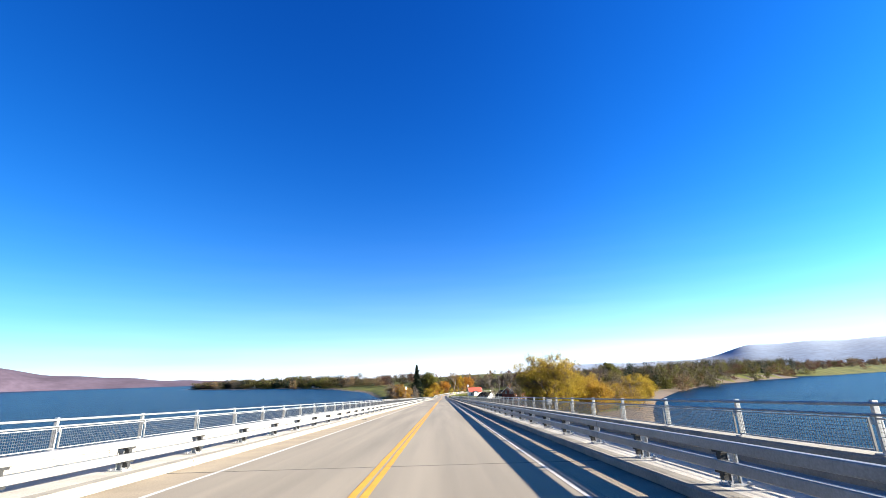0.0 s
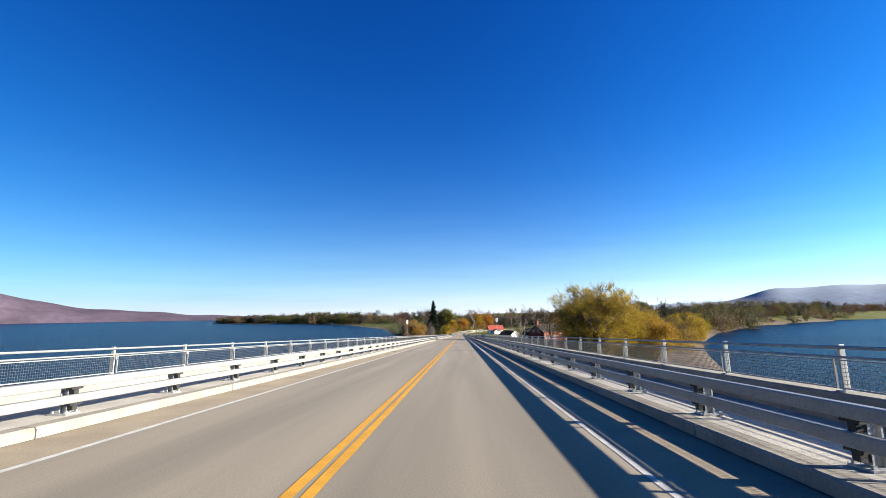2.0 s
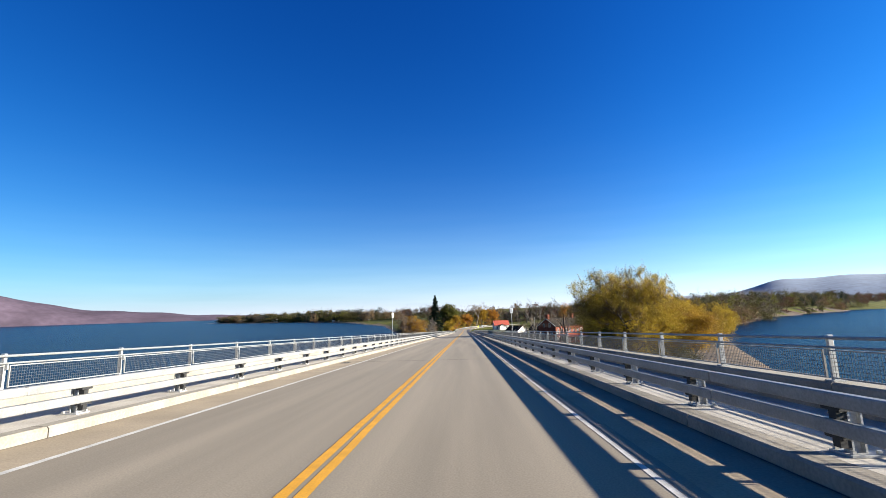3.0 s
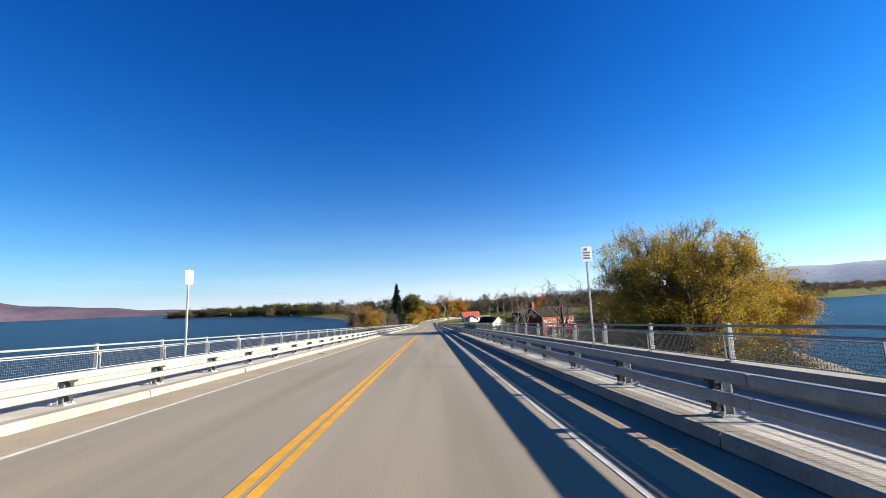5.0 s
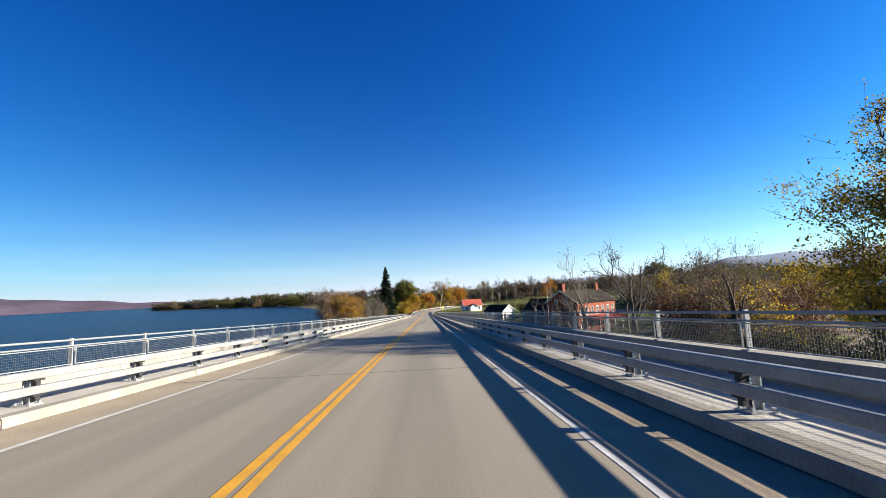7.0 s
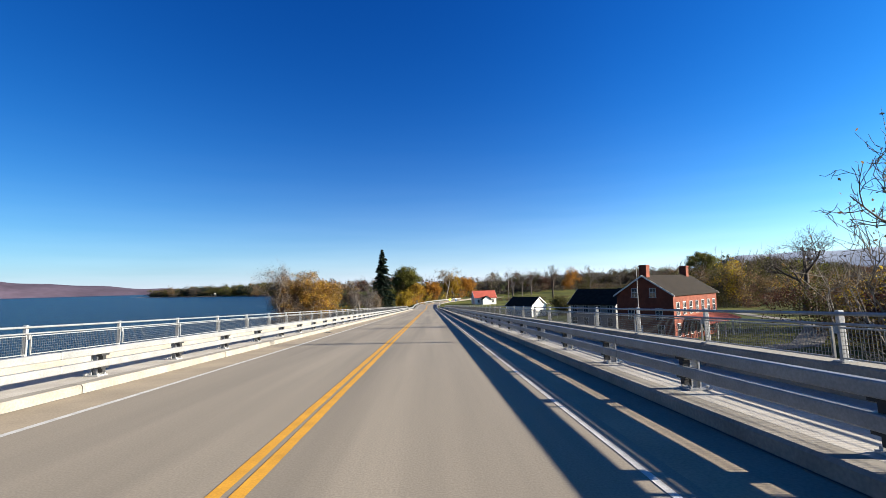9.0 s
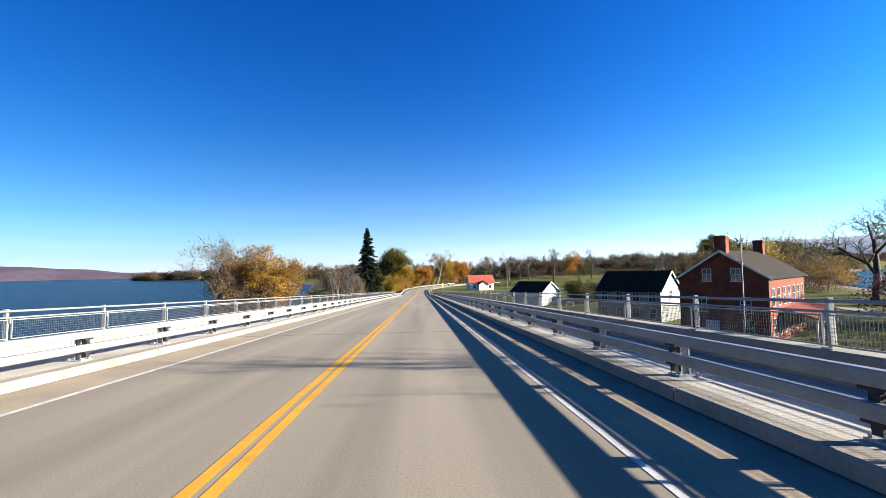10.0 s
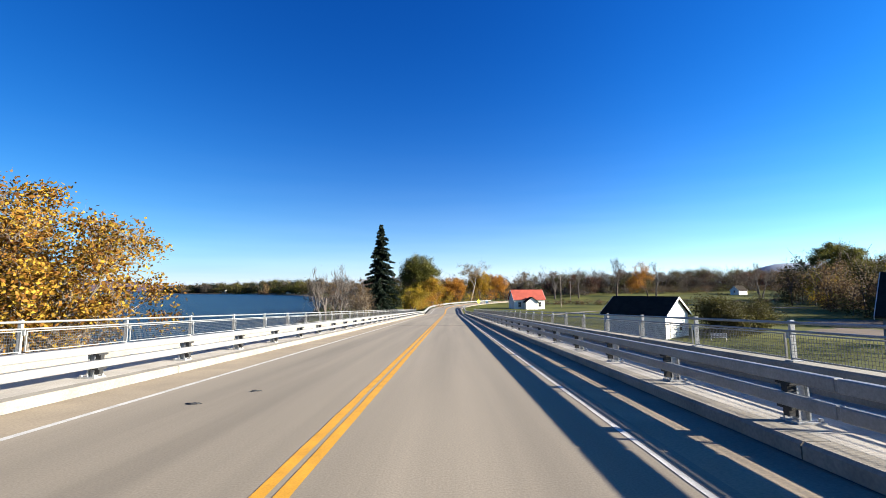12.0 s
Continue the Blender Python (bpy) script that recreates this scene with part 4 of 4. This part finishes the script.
w2 = [("front", u, s, 1.0, 1.7) for u in (-7.5, -5.0, -2.5, 0.0, 2.5, 5.0, 7.5) for s in (0.9, 4.0)]
gw = [("left", -2.2, 3.3, 0.9, 1.5), ("left", 2.0, 3.3, 0.9, 1.5), ("left", -2.4, 0.8, 0.9, 1.6), ("left", 1.4, 6.6, 0.8, 1.2), ("left", -1.4, 6.6, 0.8, 1.2)]
brick = house("brick_house", 39.1, 250.6, 41.0, 18.0, 8.6, 6.9, 9.7, M_BRICK, M_ROOF, "red brick two-storey house with two chimneys", windows=w2 + gw,
              doors=[("left", 1.0, 1.1, 2.2, M_TRIM)], chimneys=((-8.3, 1.1, 11.4), (7.2, 1.1, 11.4)))
part("porch_roof", prism([(-4.5, 3.55), (-4.5, 3.4), (-7.6, 2.45), (-7.6, 2.6)], -5, 10, "x"), M_PORCH, brick, "low red lean-to porch roof")
for u in (-4.6, -1.0, 2.6, 6.2, 9.6):
    part("porch_post", blocks((u - 0.08, u + 0.08, -7.45, -7.29, -0.5, 2.52)), M_TRIM, brick)
# wall colour is darkened to stand in for shade on white boards
dark = house("dark_roofed_house", 35.2, 270.5, -48.0, 10.0, 8.0, 4.9, 7.7, M_CLAP_SHADED, M_ROOF, "white house, walls coloured grey as in shade, steep black roof",
      windows=[("back", u, 0.8, 1.0, 1.5) for u in (-4, -1.5, 1.5, 4)] + [("front", u, s, 1.0, 1.4) for u in (-3.8, -1.3, 1.3, 3.8) for s in (0.8, 3.2)] + [("right", 0, 3.6, 0.9, 1.2), ("right", -2, 0.9, 0.9, 1.5)])
# added white panel: the undarkened wall colour where the gable is sunlit
part("lit_gable_panel", prism([(-3.5, 5.0), (3.5, 5.0), (0, 7.25)], 5.004, 5.05, "x"), M_CLAP, dark, "added white panel that shows the gable as sunlit")
house("white_shed", 26.6, 305.0, -50.0, 8.7, 6.4, 3.0, 5.1, M_CLAP, M_ROOF, "white wooden shed with a black roof", windows=[("right", 0.9, 0.9, 0.8, 0.9)], doors=[("right", -1.2, 1.4, 2.0, M_TRIM)])
red = house("red_roofed_house", 25.8, 402.0, 8.0, 10.5, 7.0, 3.3, 6.3, M_CLAP, M_ROOF_RED, "cream cottage with a red roof", windows=[("front", -3.4, 0.9, 0.9, 1.4), ("front", 3.6, 0.9, 0.9, 1.4), ("right", 0, 0.9, 0.9, 1.4)])
part("porch", prism([(-2.0, -1.0), (2.0, -1.0), (2.0, 2.5), (0, 3.9), (-2.0, 2.5)], -6.2, -3.5), M_CLAP, red)
part("porch_roof", prism([(-2.4, 2.2), (0, 3.92), (2.4, 2.2), (2.4, 2.36), (0, 4.1), (-2.4, 2.36)], -6.5, -3.5), M_ROOF, red, "dark porch roof edge")
house("far_house", 160, 505, 25, 7, 5, 2.4, 4.8, M_CLAP, M_ROOF, "small white house among far trees", windows=[("left", 0, 1, 0.9, 1.3)])
house("far_house", -470, 1212, -20, 14, 9, 4.5, 7.5, M_CLAP, M_ROOF, "white house on the wooded shore", windows=[("front", u, 1, 1.0, 1.4) for u in (-3, 0, 3)])
house("far_house", -262, 1022, 10, 20, 9, 3.0, 5.6, M_CLAP, M_ROOF, "long white house on the wooded shore", windows=[("front", u, 1, 1.0, 1.4) for u in (-4, -1.5, 1.5, 4)])

pole = thing("flagpole", pose(25.8, 232, gz(25.8, 232)), "thin bare metal pole beside the brick house", "pole")
part("shaft", tube(bmesh.new(), (0, 0, -0.2), (0, 0, 11.0), 0.06, 0.035, 8), M_POST, pole)


def warning_sign(x, y, mat, kind_label, diamond):
    s = thing("warning_sign", pose(x, y, gz(x, y), 0, 0, 28), kind_label, "road sign", "signs at the bend")
    part("pole", blocks((-0.04, 0.04, -0.03, 0.03, -0.3, 2.9)), M_POST, s)
    if diamond:
        r = 0.75
        pl = part("sign_plate", prism([(-r, 2.4), (0, 2.4 - r), (r, 2.4), (0, 2.4 + r)], -0.06, -0.04), mat, s)
        part("arrow_mark", blocks((-0.08, 0.08, -0.066, -0.0605, 2.0, 2.7), (0.08, 0.3, -0.066, -0.0605, 2.55, 2.7)), M_BLACK, pl)
    else:
        part("sign_plate", blocks((-0.5, 0.5, -0.06, -0.04, 1.7, 2.9), bevel=0.004), mat, s)
    return s


warning_sign(9.4, 401, M_SIGN_YEL, "bright yellow-green diamond warning sign on a post", True)
warning_sign(12.4, 404, M_SIGN, "white rectangular road sign on a post", False)


def bench(x, y, turn):
    """A slatted white garden bench."""
    b = thing("garden_bench", pose(x, y, gz(x, y), 0, 0, turn), "white painted slatted garden bench beside the shed", "bench")
    for k in range(4):
        part("seat_slat", blocks((-0.9, 0.9, -0.25 + 0.125 * k, -0.15 + 0.125 * k, 0.43, 0.46), bevel=0.005), M_TRIM, b)
    for k in range(3):
        part("back_slat", blocks((-0.9, 0.9, 0.27, 0.30, 0.56 + 0.14 * k, 0.66 + 0.14 * k), bevel=0.005), M_TRIM, b)
    for u in (-0.8, 0.8):
        for v, top in ((-0.2, 0.43), (0.24, 0.95)):
            part("leg", blocks((u - 0.03, u + 0.03, v - 0.03, v + 0.03, -0.2, top)), M_TRIM, b)
    return b


bench(32.6, 298.0, -35)


def utility_pole(x, y, h):
    p = thing("utility_pole", pose(x, y, gz(x, y)), "plain weathered wooden utility pole with a crossarm", "pole", "utility poles")
    part("shaft", tube(bmesh.new(), (0, 0, -0.3), (0, 0, h), 0.16, 0.11, 8), M_BARK_PALE, p)
    part("crossarm", blocks((-1.0, 1.0, -0.06, 0.06, h - 0.7, h - 0.58)), M_BARK_PALE, p)
    return p


utility_pole(39, 408, 11.5)
utility_pole(58, 470, 10)


def track(pts, width):
    """A worn gravel track laid on the land."""
    pts = np.array(pts, float)
    d = np.r_[0, np.cumsum(np.hypot(*np.diff(pts, axis=0).T))]
    s = np.arange(0, d[-1], 2.0)
    x, y = np.interp(s, d, pts[:, 0]), np.interp(s, d, pts[:, 1])
    nx, ny = -np.gradient(y), np.gradient(x)
    ln = np.hypot(nx, ny)
    v, f = [], []
    for k in range(len(s)):
        for o in (-0.5, -0.17, 0.17, 0.5):
            px, py = x[k] + nx[k] / ln[k] * o * width, y[k] + ny[k] / ln[k] * o * width
            v.append((px, py, gz(px, py) + 0.10))
    for k in range(len(s) - 1):
        for q in range(3):
            f.append((4 * k + q, 4 * k + q + 1, 4 * k + 5 + q, 4 * k + 4 + q))
    me = bpy.data.meshes.new("farm_track")
    me.from_pydata(v, [], f)
    me.materials.append(M_TRACK)
    return tagged(new("farm_track", me), "pale gravel track across the grass", "track", kind="structure")


track(((20, 350), (40, 372), (62, 384), (110, 392), (145, 400)), 3.0)
track(((34, 232), (50, 236), (70, 258), (82, 300)), 3.5)
woods("field_hedge", belt(rs, ((30, 432), (48, 428), (64, 424)), 26, 1.5, (1.8, 2.8), (3, 5)), (L_MOSS, L_RUST), 56, "dark low hedge in the field", 300, 0.3)
woods("field_hedge", belt(rs, ((70, 445), (130, 440), (185, 460)), 50, 1.5, (1.2, 2.4), (3, 6)), (L_RUST, L_GREY), 57, "brown low hedge in the field", 200, 0.35)


def scrap(x, y, size, seed):
    """A flattened dark scrap, lying on the roadway."""
    rnd = random.Random(seed)
    bm = bmesh.new()
    ring = [(size * rnd.uniform(0.5, 1.1) * math.cos(6.2832 * k / 11), 0.45 * size * rnd.uniform(0.4, 1.1) * math.sin(6.2832 * k / 11)) for k in range(11)]
    low, top = [bm.verts.new((a, b, 0)) for a, b in ring], [bm.verts.new((a * 0.7, b * 0.7, rnd.uniform(0.012, 0.03))) for a, b in ring]
    for k in range(11):
        bm.faces.new((low[k], low[(k + 1) % 11], top[(k + 1) % 11], top[k]))
    bm.faces.new(top)
    ob = new("road_debris", mesh_of("road_debris", bm, M_DARK))
    ob.matrix_basis = DECK @ pose(x, y, 0.001, 0, 0, rnd.uniform(-20, 20))
    return tagged(ob, "small flattened dark scrap lying on the roadway", "debris", "scraps on the road")


scrap(-4.1, 246.6, 0.16, 1)
scrap(-3.6, 247.7, 0.11, 2)

for k, (x, y, h, w, s) in enumerate(((126, 434, 17, 11, 61), (108, 490, 19, 15, 62), (150, 470, 15, 12, 63), (205, 470, 18, 14, 64), (70, 500, 17, 8, 65), (58, 505, 18, 7, 66))):
    tree("bare_tree", x, y, h, w, s, L_GREY, "bare grey tree at the edge of the fields", 200, 0.4, M_BARK_GREY, levels=5, thick=1.25, forks=(3, 4), group="bare field trees")
